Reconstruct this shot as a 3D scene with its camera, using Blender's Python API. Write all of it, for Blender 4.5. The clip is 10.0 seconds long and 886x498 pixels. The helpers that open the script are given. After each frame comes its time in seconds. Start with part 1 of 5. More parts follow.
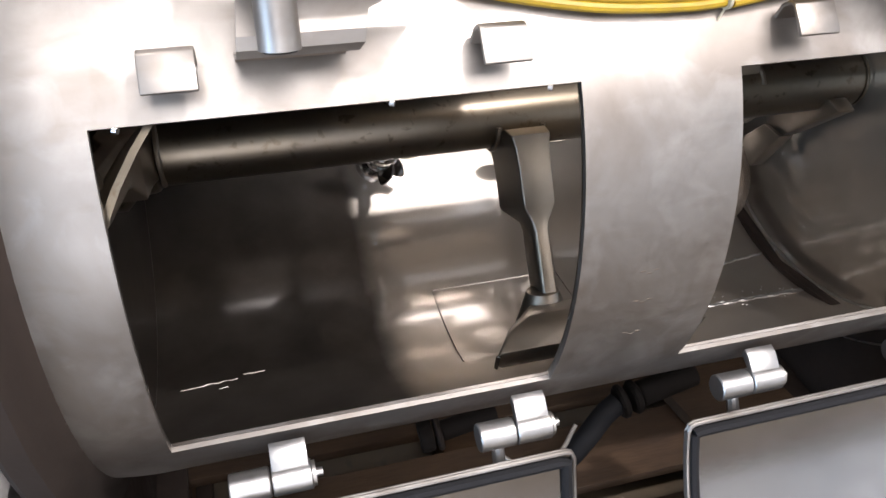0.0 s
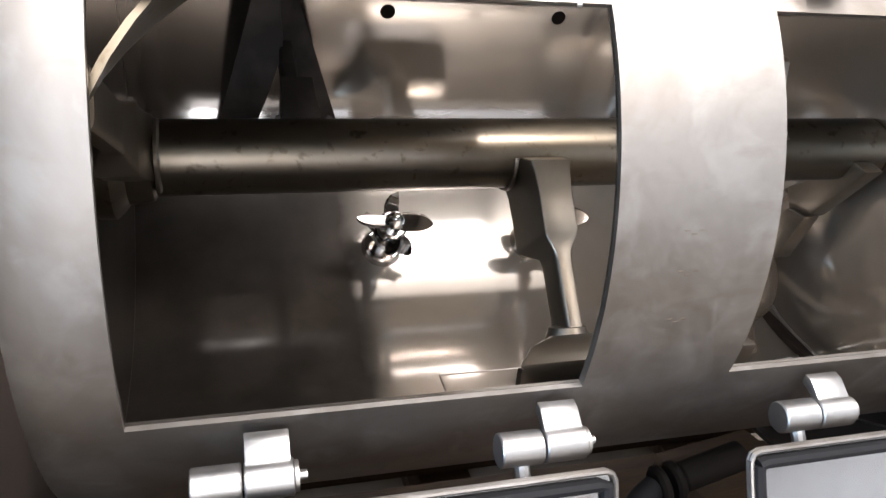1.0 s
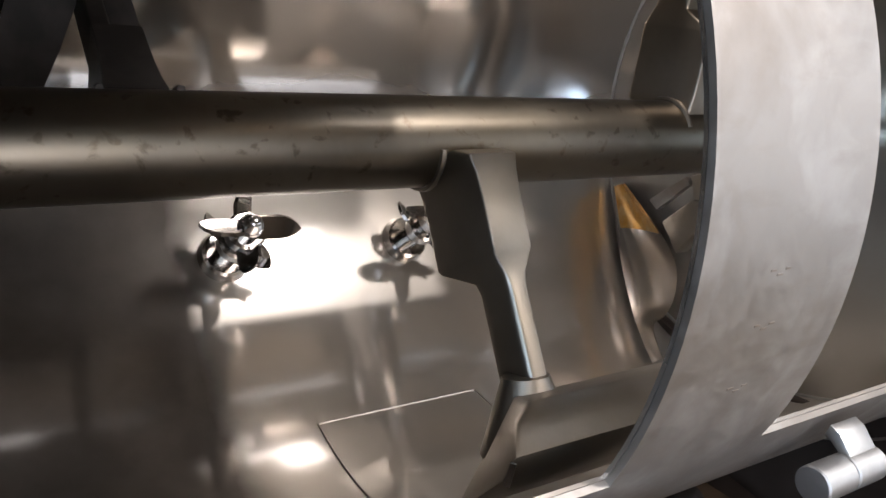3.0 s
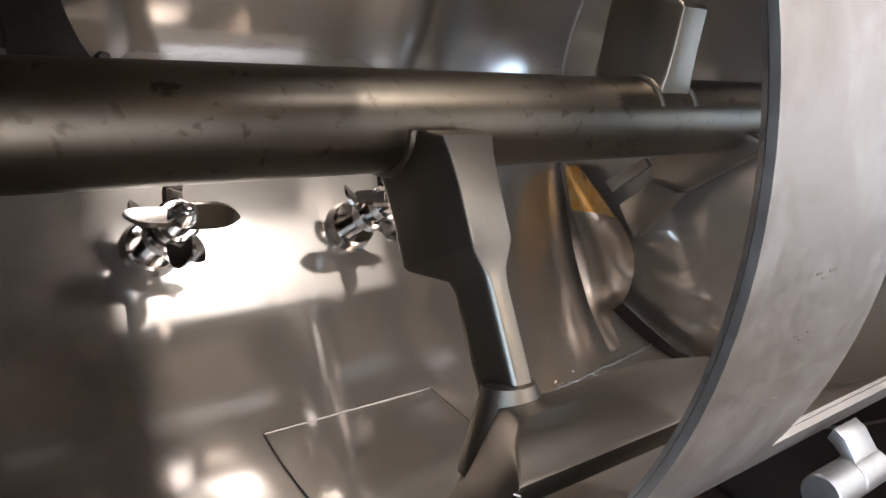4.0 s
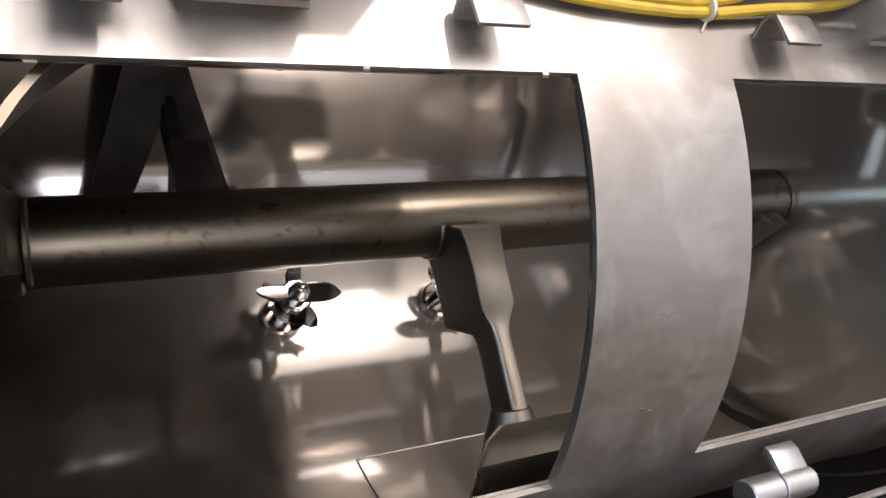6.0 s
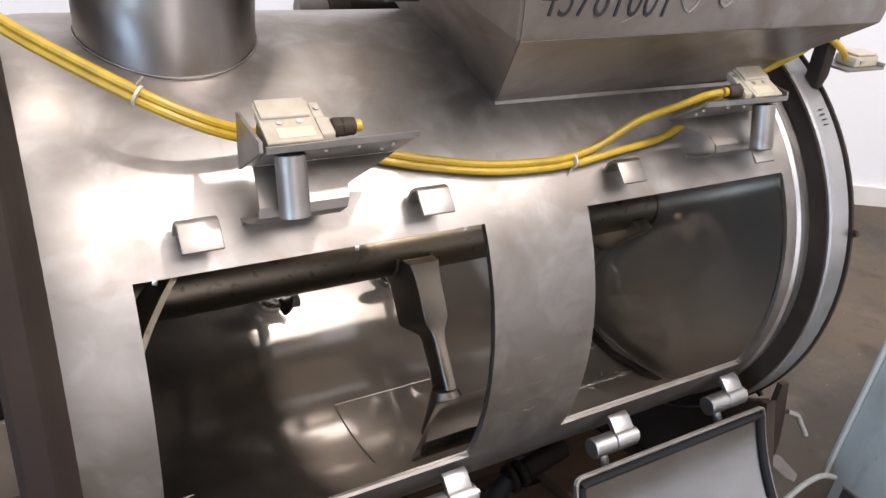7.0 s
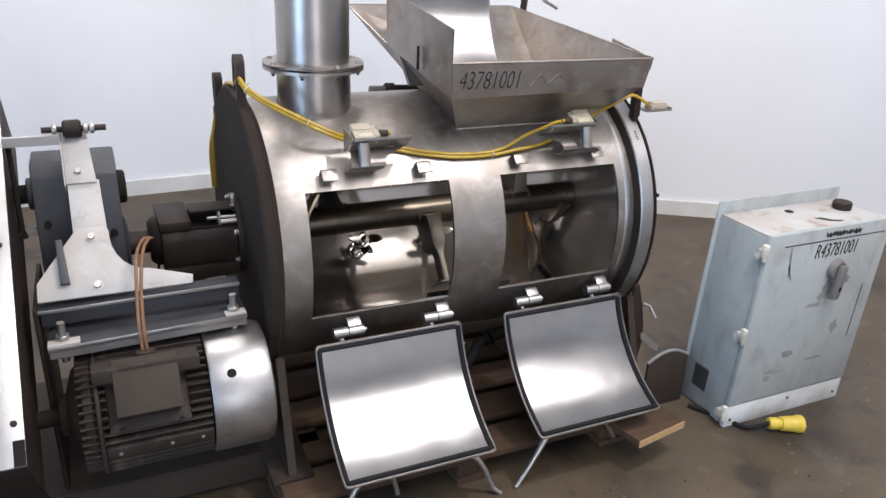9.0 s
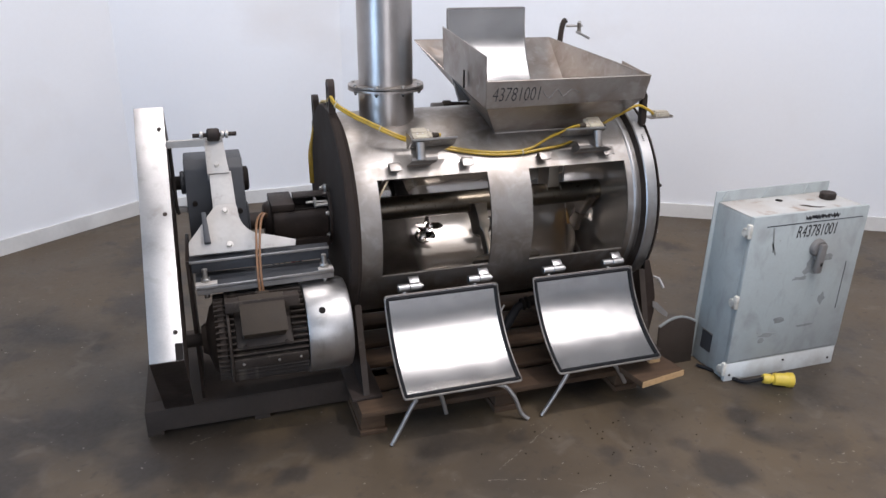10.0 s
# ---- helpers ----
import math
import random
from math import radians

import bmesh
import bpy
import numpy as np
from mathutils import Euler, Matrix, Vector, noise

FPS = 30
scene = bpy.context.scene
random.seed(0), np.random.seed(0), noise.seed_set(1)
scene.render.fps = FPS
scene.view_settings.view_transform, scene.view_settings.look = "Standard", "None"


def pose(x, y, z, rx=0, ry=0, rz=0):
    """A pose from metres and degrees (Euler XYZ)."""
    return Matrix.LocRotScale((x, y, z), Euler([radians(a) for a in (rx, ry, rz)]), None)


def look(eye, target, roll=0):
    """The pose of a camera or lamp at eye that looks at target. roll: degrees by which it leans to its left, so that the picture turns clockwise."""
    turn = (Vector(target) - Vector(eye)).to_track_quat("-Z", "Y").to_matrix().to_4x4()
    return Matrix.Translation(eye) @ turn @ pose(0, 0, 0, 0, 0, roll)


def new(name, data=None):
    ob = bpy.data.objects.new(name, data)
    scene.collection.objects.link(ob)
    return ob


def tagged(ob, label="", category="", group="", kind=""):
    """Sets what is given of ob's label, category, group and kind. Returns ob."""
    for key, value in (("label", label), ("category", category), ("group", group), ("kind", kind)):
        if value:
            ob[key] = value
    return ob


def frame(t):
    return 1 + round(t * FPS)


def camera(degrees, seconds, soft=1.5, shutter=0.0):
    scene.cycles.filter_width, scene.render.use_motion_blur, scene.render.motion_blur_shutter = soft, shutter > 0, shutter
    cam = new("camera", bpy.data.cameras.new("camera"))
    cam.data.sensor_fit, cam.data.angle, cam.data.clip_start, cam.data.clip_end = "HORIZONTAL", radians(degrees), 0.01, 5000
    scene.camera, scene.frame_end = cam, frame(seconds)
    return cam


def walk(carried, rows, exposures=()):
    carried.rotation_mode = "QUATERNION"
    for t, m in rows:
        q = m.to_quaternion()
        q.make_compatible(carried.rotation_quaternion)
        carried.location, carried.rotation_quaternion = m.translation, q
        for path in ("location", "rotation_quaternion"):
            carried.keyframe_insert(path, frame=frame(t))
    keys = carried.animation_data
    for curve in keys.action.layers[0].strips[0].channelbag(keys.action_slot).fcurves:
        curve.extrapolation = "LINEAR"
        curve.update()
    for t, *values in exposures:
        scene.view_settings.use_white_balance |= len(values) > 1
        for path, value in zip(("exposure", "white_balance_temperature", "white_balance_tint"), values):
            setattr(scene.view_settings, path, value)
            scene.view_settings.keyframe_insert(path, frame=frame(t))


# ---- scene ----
cam = camera(60.2, 10.0)
PATH = [
    (0, (0.122, -0.613, 1.26), (0.589, 0.876, 0.009), 2.7),
    (0.5, (0.124, -0.597, 1.075), (0.528, 0.98, -0.087), 1.9),
    (1, (0.103, -0.669, 0.967), (0.626, 1.119, 0.241), 3.4),
    (1.5, (0.09, -0.634, 0.961), (0.769, 1.146, 0.35), 5.2),
    (2, (0.071, -0.519, 0.933), (0.881, 1.194, 0.292), 6.7),
    (2.5, (0.065, -0.429, 0.913), (0.981, 1.2, 0.202), 7.5),
    (2.7, (0.064, -0.393, 0.914), (1.03, 1.196, 0.178), 7.9),
    (3.8, (0.056, -0.26, 0.883), (1.251, 1.148, 0.116), 10.2),
    (4, (0.07, -0.248, 0.883), (1.281, 1.141, 0.107), 10.6),
    (4.5, (0.07, -0.248, 0.882), (1.335, 1.128, 0.172), 11.2),
    (5, (0.065, -0.26, 0.89), (1.326, 1.143, 0.226), 11.1),
    (5.2, (0.061, -0.28, 0.894), (1.291, 1.15, 0.23), 10.4),
    (6.3, (0.054, -0.599, 1.061), (0.856, 1.127, 0.444), 3.7),
    (6.5, (0.035, -0.608, 1.136), (0.881, 1.075, 0.466), 4.4),
    (7, (-0.097, -0.745, 1.378), (0.86, 0.734, 0.431), 6.5),
    (7.5, (-0.196, -0.976, 1.481), (0.757, 0.517, 0.552), 5.8),
    (8, (-0.263, -1.319, 1.552), (0.584, 0.276, 0.693), 3.9),
    (8.5, (-0.393, -1.659, 1.569), (0.413, -0.023, 0.747), 2.9),
    (9, (-0.508, -2.007, 1.643), (0.277, -0.342, 0.861), 2.7),
    (9.3, (-0.525, -2.234, 1.643), (0.204, -0.533, 0.885), 1.8),
    (9.5, (-0.526, -2.395, 1.671), (0.134, -0.66, 0.926), 1.0),
    (10, (-0.613, -2.736, 1.72), (-0.043, -0.957, 1.006), 0.2),
]
walk(cam, [(t, look(eye, target, roll)) for t, eye, target, roll in PATH],
     exposures=[(0.0, 0.54, 6400, 18), (0.5, 0.80, 6400, 17), (1.0, 0.90, 6400, 16), (5.2, 0.95, 6450, 18), (6.5, 0.20, 6600, 20), (8.0, 0.08, 6400, 17), (10.0, -0.40, 6150, 18)])

# ---- light ----
world = bpy.data.worlds.new("world")
scene.world = world
world.use_nodes = True
world.node_tree.nodes["Background"].inputs[0].default_value = (0.80, 0.88, 1.0, 1)
world.node_tree.nodes["Background"].inputs[1].default_value = 0.05


def area(name, m, sx, sy, watts, colour):
    d = bpy.data.lights.new(name, "AREA")
    d.shape, d.size, d.size_y, d.energy, d.color = "RECTANGLE", sx, sy, watts, colour
    ob = new(name, d)
    ob.matrix_world = m
    return ob


# a broad skylight in front of the machine and the daylight of two open doors
area("skylight", pose(1.3, -2.55, 4.03), 4.2, 2.8, 205, (1.0, 0.975, 0.93))
# a high-bay lamp: its beam falls through the hopper onto the drum's rear wall
area("high_bay_light", look((1.34, -1.31, 3.80), (0.45, 0.60, 0.36)), 0.12, 0.12, 66, (1.0, 0.97, 0.92))
# unseen fill lamp, added behind the machine to brighten the walls
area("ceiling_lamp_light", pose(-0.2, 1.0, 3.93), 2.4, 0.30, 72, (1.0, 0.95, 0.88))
area("rear_door_daylight", look((-0.3, -6.22, 1.35), (-0.3, 0.0, 1.35)), 1.3, 2.6, 62, (0.95, 0.98, 1.0))
area("loading_door_daylight", look((-4.72, -3.0, 1.40), (0.0, -3.0, 1.40)), 2.3, 2.7, 165, (0.50, 0.74, 1.0))

# ---- materials ----


def material(name, base, rough=0.5, metal=0.0, vary=0.15, scale=6.0, bump=0.0, bump_scale=60.0, rough_vary=0.1,
             stretch=(1, 1, 1), tint=None, tint_amount=0.0, tint_scale=2.5, coat=0.0, wavy=0.0):
    """A surface with grain at one size, blotches at another and a fine relief."""
    mat = bpy.data.materials.new(name)
    mat.use_nodes = True
    nt = mat.node_tree
    n, l = nt.nodes, nt.links
    bsdf = n["Principled BSDF"]
    co = n.new("ShaderNodeTexCoord")
    mp = n.new("ShaderNodeMapping")
    mp.inputs["Scale"].default_value = stretch
    l.new(co.outputs["Object"], mp.inputs[0])
    big = n.new("ShaderNodeTexNoise")
    big.inputs["Scale"].default_value, big.inputs["Detail"].default_value = scale, 3
    l.new(mp.outputs[0], big.inputs["Vector"])
    fine = n.new("ShaderNodeTexNoise")
    fine.inputs["Scale"].default_value, fine.inputs["Detail"].default_value = bump_scale, 4
    l.new(mp.outputs[0], fine.inputs["Vector"])
    mix = n.new("ShaderNodeMix")
    mix.data_type = "RGBA"
    mix.inputs["A"].default_value = (*[c * (1 - vary) for c in base], 1)
    mix.inputs["B"].default_value = (*[min(1, c * (1 + vary)) for c in base], 1)
    add = n.new("ShaderNodeMath")
    add.operation = "MULTIPLY_ADD"
    add.inputs[1].default_value, add.inputs[2].default_value = 0.4, 0.0
    l.new(fine.outputs["Fac"], add.inputs[0])
    blend = n.new("ShaderNodeMath")
    blend.operation = "MULTIPLY_ADD"
    blend.inputs[1].default_value = 0.8
    l.new(big.outputs["Fac"], blend.inputs[0])
    l.new(add.outputs[0], blend.inputs[2])
    sharp = n.new("ShaderNodeMapRange")
    sharp.inputs["From Min"].default_value, sharp.inputs["From Max"].default_value = 0.35, 0.85
    l.new(blend.outputs[0], sharp.inputs[0])
    l.new(sharp.outputs[0], mix.inputs["Factor"])
    colour = mix.outputs["Result"]
    if tint:
        spot = n.new("ShaderNodeTexNoise")
        spot.inputs["Scale"].default_value, spot.inputs["Detail"].default_value = tint_scale, 4
        l.new(co.outputs["Object"], spot.inputs["Vector"])
        cut = n.new("ShaderNodeMapRange")
        cut.inputs["From Min"].default_value, cut.inputs["From Max"].default_value = 0.40, 0.78
        cut.inputs["To Max"].default_value = tint_amount
        l.new(spot.outputs["Fac"], cut.inputs[0])
        m2 = n.new("ShaderNodeMix")
        m2.data_type = "RGBA"
        m2.inputs["B"].default_value = (*tint, 1)
        l.new(cut.outputs[0], m2.inputs["Factor"])
        l.new(colour, m2.inputs["A"])
        colour = m2.outputs["Result"]
    l.new(colour, bsdf.inputs["Base Color"])
    rr = n.new("ShaderNodeMapRange")
    rr.inputs["From Min"].default_value, rr.inputs["From Max"].default_value = 0.3, 0.8
    rr.inputs["To Min"].default_value, rr.inputs["To Max"].default_value = max(0.02, rough - rough_vary), min(1, rough + rough_vary)
    l.new(blend.outputs[0], rr.inputs[0])
    l.new(rr.outputs[0], bsdf.inputs["Roughness"])
    bsdf.inputs["Metallic"].default_value = metal
    bsdf.inputs["Coat Weight"].default_value = coat
    if bump:
        bp = n.new("ShaderNodeBump")
        bp.inputs["Strength"].default_value, bp.inputs["Distance"].default_value = bump, 0.002
        l.new(fine.outputs["Fac"], bp.inputs["Height"])
        l.new(bp.outputs[0], bsdf.inputs["Normal"])
        if wavy:
            dent = n.new("ShaderNodeTexNoise")
            dent.inputs["Scale"].default_value, dent.inputs["Detail"].default_value = 9.0, 1
            l.new(co.outputs["Object"], dent.inputs["Vector"])
            b2 = n.new("ShaderNodeBump")
            b2.inputs["Strength"].default_value, b2.inputs["Distance"].default_value = wavy, 0.01
            l.new(dent.outputs["Fac"], b2.inputs["Height"])
            l.new(b2.outputs[0], bp.inputs["Normal"])
    return mat


def stain(mat, scale, lo, hi, colour, amount, warp=0.3, stretch=(1, 1, 1)):
    """Lays blotches of another colour over a material."""
    n, l = mat.node_tree.nodes, mat.node_tree.links
    slot = n["Principled BSDF"].inputs["Base Color"]
    prev = slot.links[0].from_socket
    co, mp = n.new("ShaderNodeTexCoord"), n.new("ShaderNodeMapping")
    mp.inputs["Scale"].default_value = stretch
    l.new(co.outputs["Object"], mp.inputs[0])
    t = n.new("ShaderNodeTexNoise")
    t.inputs["Scale"].default_value, t.inputs["Detail"].default_value, t.inputs["Distortion"].default_value = scale, 7, warp
    l.new(mp.outputs[0], t.inputs["Vector"])
    c = n.new("ShaderNodeMapRange")
    c.inputs["From Min"].default_value, c.inputs["From Max"].default_value, c.inputs["To Max"].default_value = lo, hi, amount
    l.new(t.outputs["Fac"], c.inputs[0])
    m = n.new("ShaderNodeMix")
    m.data_type = "RGBA"
    m.inputs["B"].default_value = (*colour, 1)
    l.new(c.outputs[0], m.inputs["Factor"])
    l.new(prev, m.inputs["A"])
    l.new(m.outputs["Result"], slot)
    return mat


STEEL = material("brushed_stainless", (0.365, 0.340, 0.312), 0.44, 1, 0.12, 5, 0.05, 120, 0.14, (1, 1, 1), (0.23, 0.21, 0.19), 0.8, 5, 0, 0.10)
SHEET = material("mill_finish_stainless", (0.39, 0.36, 0.33), 0.39, 1, 0.15, 4, 0.10, 90, 0.10, (1, 1, 1), (0.33, 0.27, 0.22), 0.5, 3, 0, 0.10)
PIPE = material("drawn_stainless_pipe", (0.40, 0.37, 0.345), 0.33, 1, 0.10, 5, 0.03, 120, 0.03, (1, 1, 0.3), (0.27, 0.245, 0.22), 0.6, 6)
POLISH = material("polished_stainless", (0.58, 0.55, 0.52), 0.11, 1, 0.10, 6, 0.04, 80, 0.05, (1, 1, 1), (0.44, 0.41, 0.38), 0.5, 5)
SHAFT = material("worn_shaft_steel", (0.155, 0.134, 0.107), 0.34, 1, 0.15, 7, 0.03, 100, 0.03, (1, 1, 1), (0.115, 0.097, 0.076), 0.7, 9)
stain(SHAFT, 55.0, 0.60, 0.68, (0.05, 0.038, 0.028), 0.75)
ARM = material("ground_arm_steel", (0.29, 0.255, 0.215), 0.38, 1, 0.10, 6, 0.03, 120, 0.06, (1, 1, 1), (0.22, 0.185, 0.15), 0.5, 8)
HEATTINT = material("orange_heat_tint", (0.80, 0.42, 0.09), 0.20, 0.6, 0.25, 40, 0.05, 120, 0.05, (1, 1, 1), (0.85, 0.70, 0.45), 0.7, 45)
SHARE = material("near_black_share_steel", (0.016, 0.013, 0.011), 0.6, 0.0, 0.10, 5, 0.015, 100, 0.04, (1, 1, 1), (0.10, 0.085, 0.075), 0.6, 12)
SCRAPER = material("heat_tinted_scraper_steel", (0.78, 0.75, 0.72), 0.18, 1.0, 0.12, 9, 0.05, 90, 0.05, (1, 1, 1), (0.55, 0.42, 0.27), 0.5, 9)
LID = material("door_stainless", (0.47, 0.455, 0.435), 0.19, 1, 0.10, 5, 0.04, 160, 0.06, (1, 1, 1), (0.36, 0.35, 0.34), 0.7, 6, 0, 0.06)
BRIGHT = material("galvanised_bright", (0.46, 0.45, 0.435), 0.38, 1, 0.12, 12, 0.15, 150, 0.08)
ZINC = material("zinc_bolt", (0.45, 0.43, 0.40), 0.40, 1, 0.1, 30, 0.1, 200)
SKID = material("dusty_dark_skid_steel", (0.044, 0.033, 0.026), 0.8, 0.0, 0.3, 6, 0.3, 60, 0.1, (1, 1, 1), (0.040, 0.031, 0.024), 0.7, 5)
ENDIRON = material("grimy_dark_iron", (0.023, 0.0168, 0.0132), 0.85, 0.0, 0.3, 9, 0.3, 70, 0.1, (1, 1, 1), (0.026, 0.019, 0.016), 0.6, 7)
IRON = material("dark_brown_painted_iron", (0.021, 0.0155, 0.0125), 0.52, 0.0, 0.35, 9, 0.35, 70, 0.12, (1, 1, 1), (0.055, 0.038, 0.030), 0.6, 7)
MOUNTGREY = material("worn_grey_mount_paint", (0.17, 0.16, 0.15), 0.5, 0.0, 0.2, 8, 0.2, 70, 0.1, (1, 1, 1), (0.07, 0.06, 0.05), 0.7, 7)
for dusty in (SKID, ENDIRON):
    dusty.node_tree.nodes["Principled BSDF"].inputs["Specular IOR Level"].default_value = 0.2
BLACK = material("black_grimy_steel", (0.011, 0.0085, 0.007), 0.8, 0.0, 0.3, 8, 0.3, 60)
GEARPAINT = material("blue_grey_machine_paint", (0.036, 0.038, 0.042), 0.5, 0.0, 0.2, 8, 0.25, 80)
MOTORPAINT = material("dusty_motor_paint", (0.032, 0.0245, 0.0195), 0.6, 0.0, 0.3, 10, 0.3, 90, 0.1, (1, 1, 1), (0.065, 0.052, 0.043), 0.5, 8)
JBOX = material("dusty_box_paint", (0.040, 0.030, 0.021), 0.6, 0.0, 0.2, 12, 0.2, 90)
GREYPLATE = material("light_grey_bracket_paint", (0.42, 0.40, 0.37), 0.5, 0.0, 0.12, 8, 0.15, 70, 0.1, (1, 1, 1), (0.28, 0.24, 0.20), 0.5, 9)
RUBBER = material("black_rubber", (0.010, 0.010, 0.011), 0.65, 0.0, 0.2, 20, 0.15, 120)
YELLOW = material("yellow_cable_jacket", (0.43, 0.275, 0.018), 0.38, 0.0, 0.18, 25, 0.1, 150, 0.08, (1, 1, 1), (0.24, 0.155, 0.025), 0.7, 30)
BROWNWIRE = material("brown_wire", (0.20, 0.10, 0.045), 0.5, 0.0, 0.2, 30)
REDHOSE = material("dark_red_hose", (0.24, 0.022, 0.022), 0.5, 0.0, 0.25, 20)
TIE = material("white_cable_tie", (0.44, 0.40, 0.29), 0.45, 0.0, 0.05, 20)
CREAM = material("cream_switch_housing", (0.36, 0.32, 0.245), 0.5, 0.0, 0.1, 20, 0.15, 120, 0.08, (1, 1, 1), (0.24, 0.20, 0.145), 0.6, 25)
CABINET = material("pale_blue_grey_enamel", (0.362, 0.394, 0.382), 0.48, 0.0, 0.07, 5, 0.08, 90, 0.08, (1, 1, 1), (0.22, 0.21, 0.20), 0.55, 5)
CABTOP = material("dusty_enamel", (0.42, 0.42, 0.40), 0.6, 0.0, 0.1, 9, 0.1, 90, 0.08, (1, 1, 1), (0.33, 0.26, 0.2), 0.6, 7)
SMEAR = material("grey_brown_grime", (0.21, 0.22, 0.212), 0.6, 0.0, 0.25, 30, 0.1, 90)
CLASP = material("worn_cream_clasp", (0.62, 0.60, 0.53), 0.55, 0.0, 0.15, 25, 0.15, 90, 0.08, (1, 1, 1), (0.16, 0.13, 0.10), 0.8, 30)
WHITEPAINT = material("chipped_white_paint", (0.60, 0.62, 0.60), 0.5, 0.0, 0.08, 10, 0.15, 60, 0.08, (1, 1, 1), (0.30, 0.26, 0.22), 0.7, 9)
PLUGYELLOW = material("yellow_plug_plastic", (0.62, 0.45, 0.05), 0.45, 0.0, 0.12, 20, 0.1, 90, 0.1, (1, 1, 1), (0.3, 0.22, 0.06), 0.5, 20)
WOOD = material("weathered_pallet_wood", (0.078, 0.047, 0.027), 0.85, 0.0, 0.35, 5, 0.5, 30, 0.08, (1.2, 9, 9), (0.035, 0.025, 0.02), 0.7, 4)
SCUFF = material("pale_concrete_scrape", (0.20, 0.175, 0.14), 0.7, 0.0, 0.3, 40, 0.1, 90)
WOODEND = material("fresh_cut_wood", (0.42, 0.27, 0.13), 0.75, 0.0, 0.25, 12, 0.4, 50, 0.08, (6, 2, 9))
INK = material("black_marker_ink", (0.015, 0.014, 0.016), 0.5, 0.0, 0.1, 30)
WALL = material("white_wall_paint", (0.80, 0.81, 0.82), 0.6, 0.0, 0.02, 1.2, 0.05, 40, 0.05)
BASE = material("scuffed_white_baseboard", (0.68, 0.67, 0.64), 0.55, 0.0, 0.08, 4, 0.1, 40, 0.08, (1, 1, 1), (0.45, 0.43, 0.40), 0.6, 3)
CEIL = material("white_ceiling_paint", (0.78, 0.78, 0.77), 0.7, 0.0, 0.03, 1.0, 0.05, 40, 0.05)


FLOOR = material("stained_sealed_concrete", (0.082, 0.058, 0.033), 0.50, 0.0, 0.25, 2.2, 0.12, 45, 0.14)
stain(FLOOR, 1.7, 0.54, 0.66, (0.024, 0.019, 0.015), 0.9, 0.4)
stain(FLOOR, 0.8, 0.48, 0.66, (0.036, 0.029, 0.022), 0.6, 0.5)
stain(FLOOR, 5.5, 0.58, 0.68, (0.024, 0.019, 0.016), 0.6, 0.2)
stain(FLOOR, 2.4, 0.48, 0.72, (0.098, 0.078, 0.056), 0.6, 0.5)
stain(FLOOR, 24.0, 0.60, 0.72, (0.030, 0.024, 0.020), 0.5, 0.3)
stain(FLOOR, 7.0, 0.58, 0.76, (0.14, 0.115, 0.088), 0.45, 0.7)


def oil_spots(mat, spots, colour, amount):
    """Ragged round stains at known places on the floor: x, y, radius."""
    n, l = mat.node_tree.nodes, mat.node_tree.links
    slot = n["Principled BSDF"].inputs["Base Color"]
    co = n.new("ShaderNodeTexCoord")
    rag = n.new("ShaderNodeTexNoise")
    rag.inputs["Scale"].default_value, rag.inputs["Detail"].default_value = 7.0, 6
    l.new(co.outputs["Object"], rag.inputs["Vector"])
    for x, y, r in spots:
        prev = slot.links[0].from_socket
        d = n.new("ShaderNodeVectorMath")
        d.operation = "DISTANCE"
        d.inputs[1].default_value = (x, y, 0.0)
        l.new(co.outputs["Object"], d.inputs[0])
        k = n.new("ShaderNodeMath")
        k.operation = "MULTIPLY_ADD"
        k.inputs[1].default_value = 1.6 * r
        l.new(rag.outputs["Fac"], k.inputs[0])
        l.new(d.outputs["Value"], k.inputs[2])
        c = n.new("ShaderNodeMapRange")
        c.inputs["From Min"].default_value, c.inputs["From Max"].default_value = 1.45 * r, 2.05 * r
        c.inputs["To Min"].default_value, c.inputs["To Max"].default_value = amount, 0.0
        l.new(k.outputs[0], c.inputs[0])
        m = n.new("ShaderNodeMix")
        m.data_type = "RGBA"
        m.inputs["B"].default_value = (*colour, 1)
        l.new(c.outputs[0], m.inputs["Factor"])
        l.new(prev, m.inputs["A"])
        l.new(m.outputs["Result"], slot)


oil_spots(FLOOR, ((-1.16, 0.12, 0.17), (-1.48, -0.22, 0.22), (-0.78, -0.18, 0.26), (-0.41, -0.43, 0.06), (-0.26, -0.24, 0.15), (-0.95, -0.25, 0.08), (1.05, -0.88, 0.11), (1.34, -0.60, 0.07), (-0.95, 1.20, 0.20)), (0.024, 0.019, 0.015), 0.75)
stain(WALL, 1.1, 0.55, 0.78, (0.66, 0.61, 0.56), 0.45, 0.3)
stain(FLOOR, 42.0, 0.69, 0.73, (0.30, 0.27, 0.23), 0.6, 0.2)
stain(CABINET, 4.5, 0.55, 0.74, (0.20, 0.20, 0.19), 0.6, 0.8)
stain(CABINET, 13.0, 0.52, 0.74, (0.23, 0.235, 0.225), 0.55, 0.5, (1.4, 1.4, 0.7))
stain(CABINET, 30.0, 0.70, 0.76, (0.20, 0.17, 0.14), 0.5)
stain(CABTOP, 14.0, 0.58, 0.70, (0.22, 0.15, 0.10), 0.6)
stain(STEEL, 6.0, 0.44, 0.68, (0.235, 0.205, 0.178), 0.8, 1.0)
stain(STEEL, 15.0, 0.50, 0.68, (0.47, 0.45, 0.425), 0.5, 0.6)
stain(STEEL, 34.0, 0.56, 0.70, (0.25, 0.22, 0.19), 0.4, 0.3, (0.4, 1.0, 1.0))
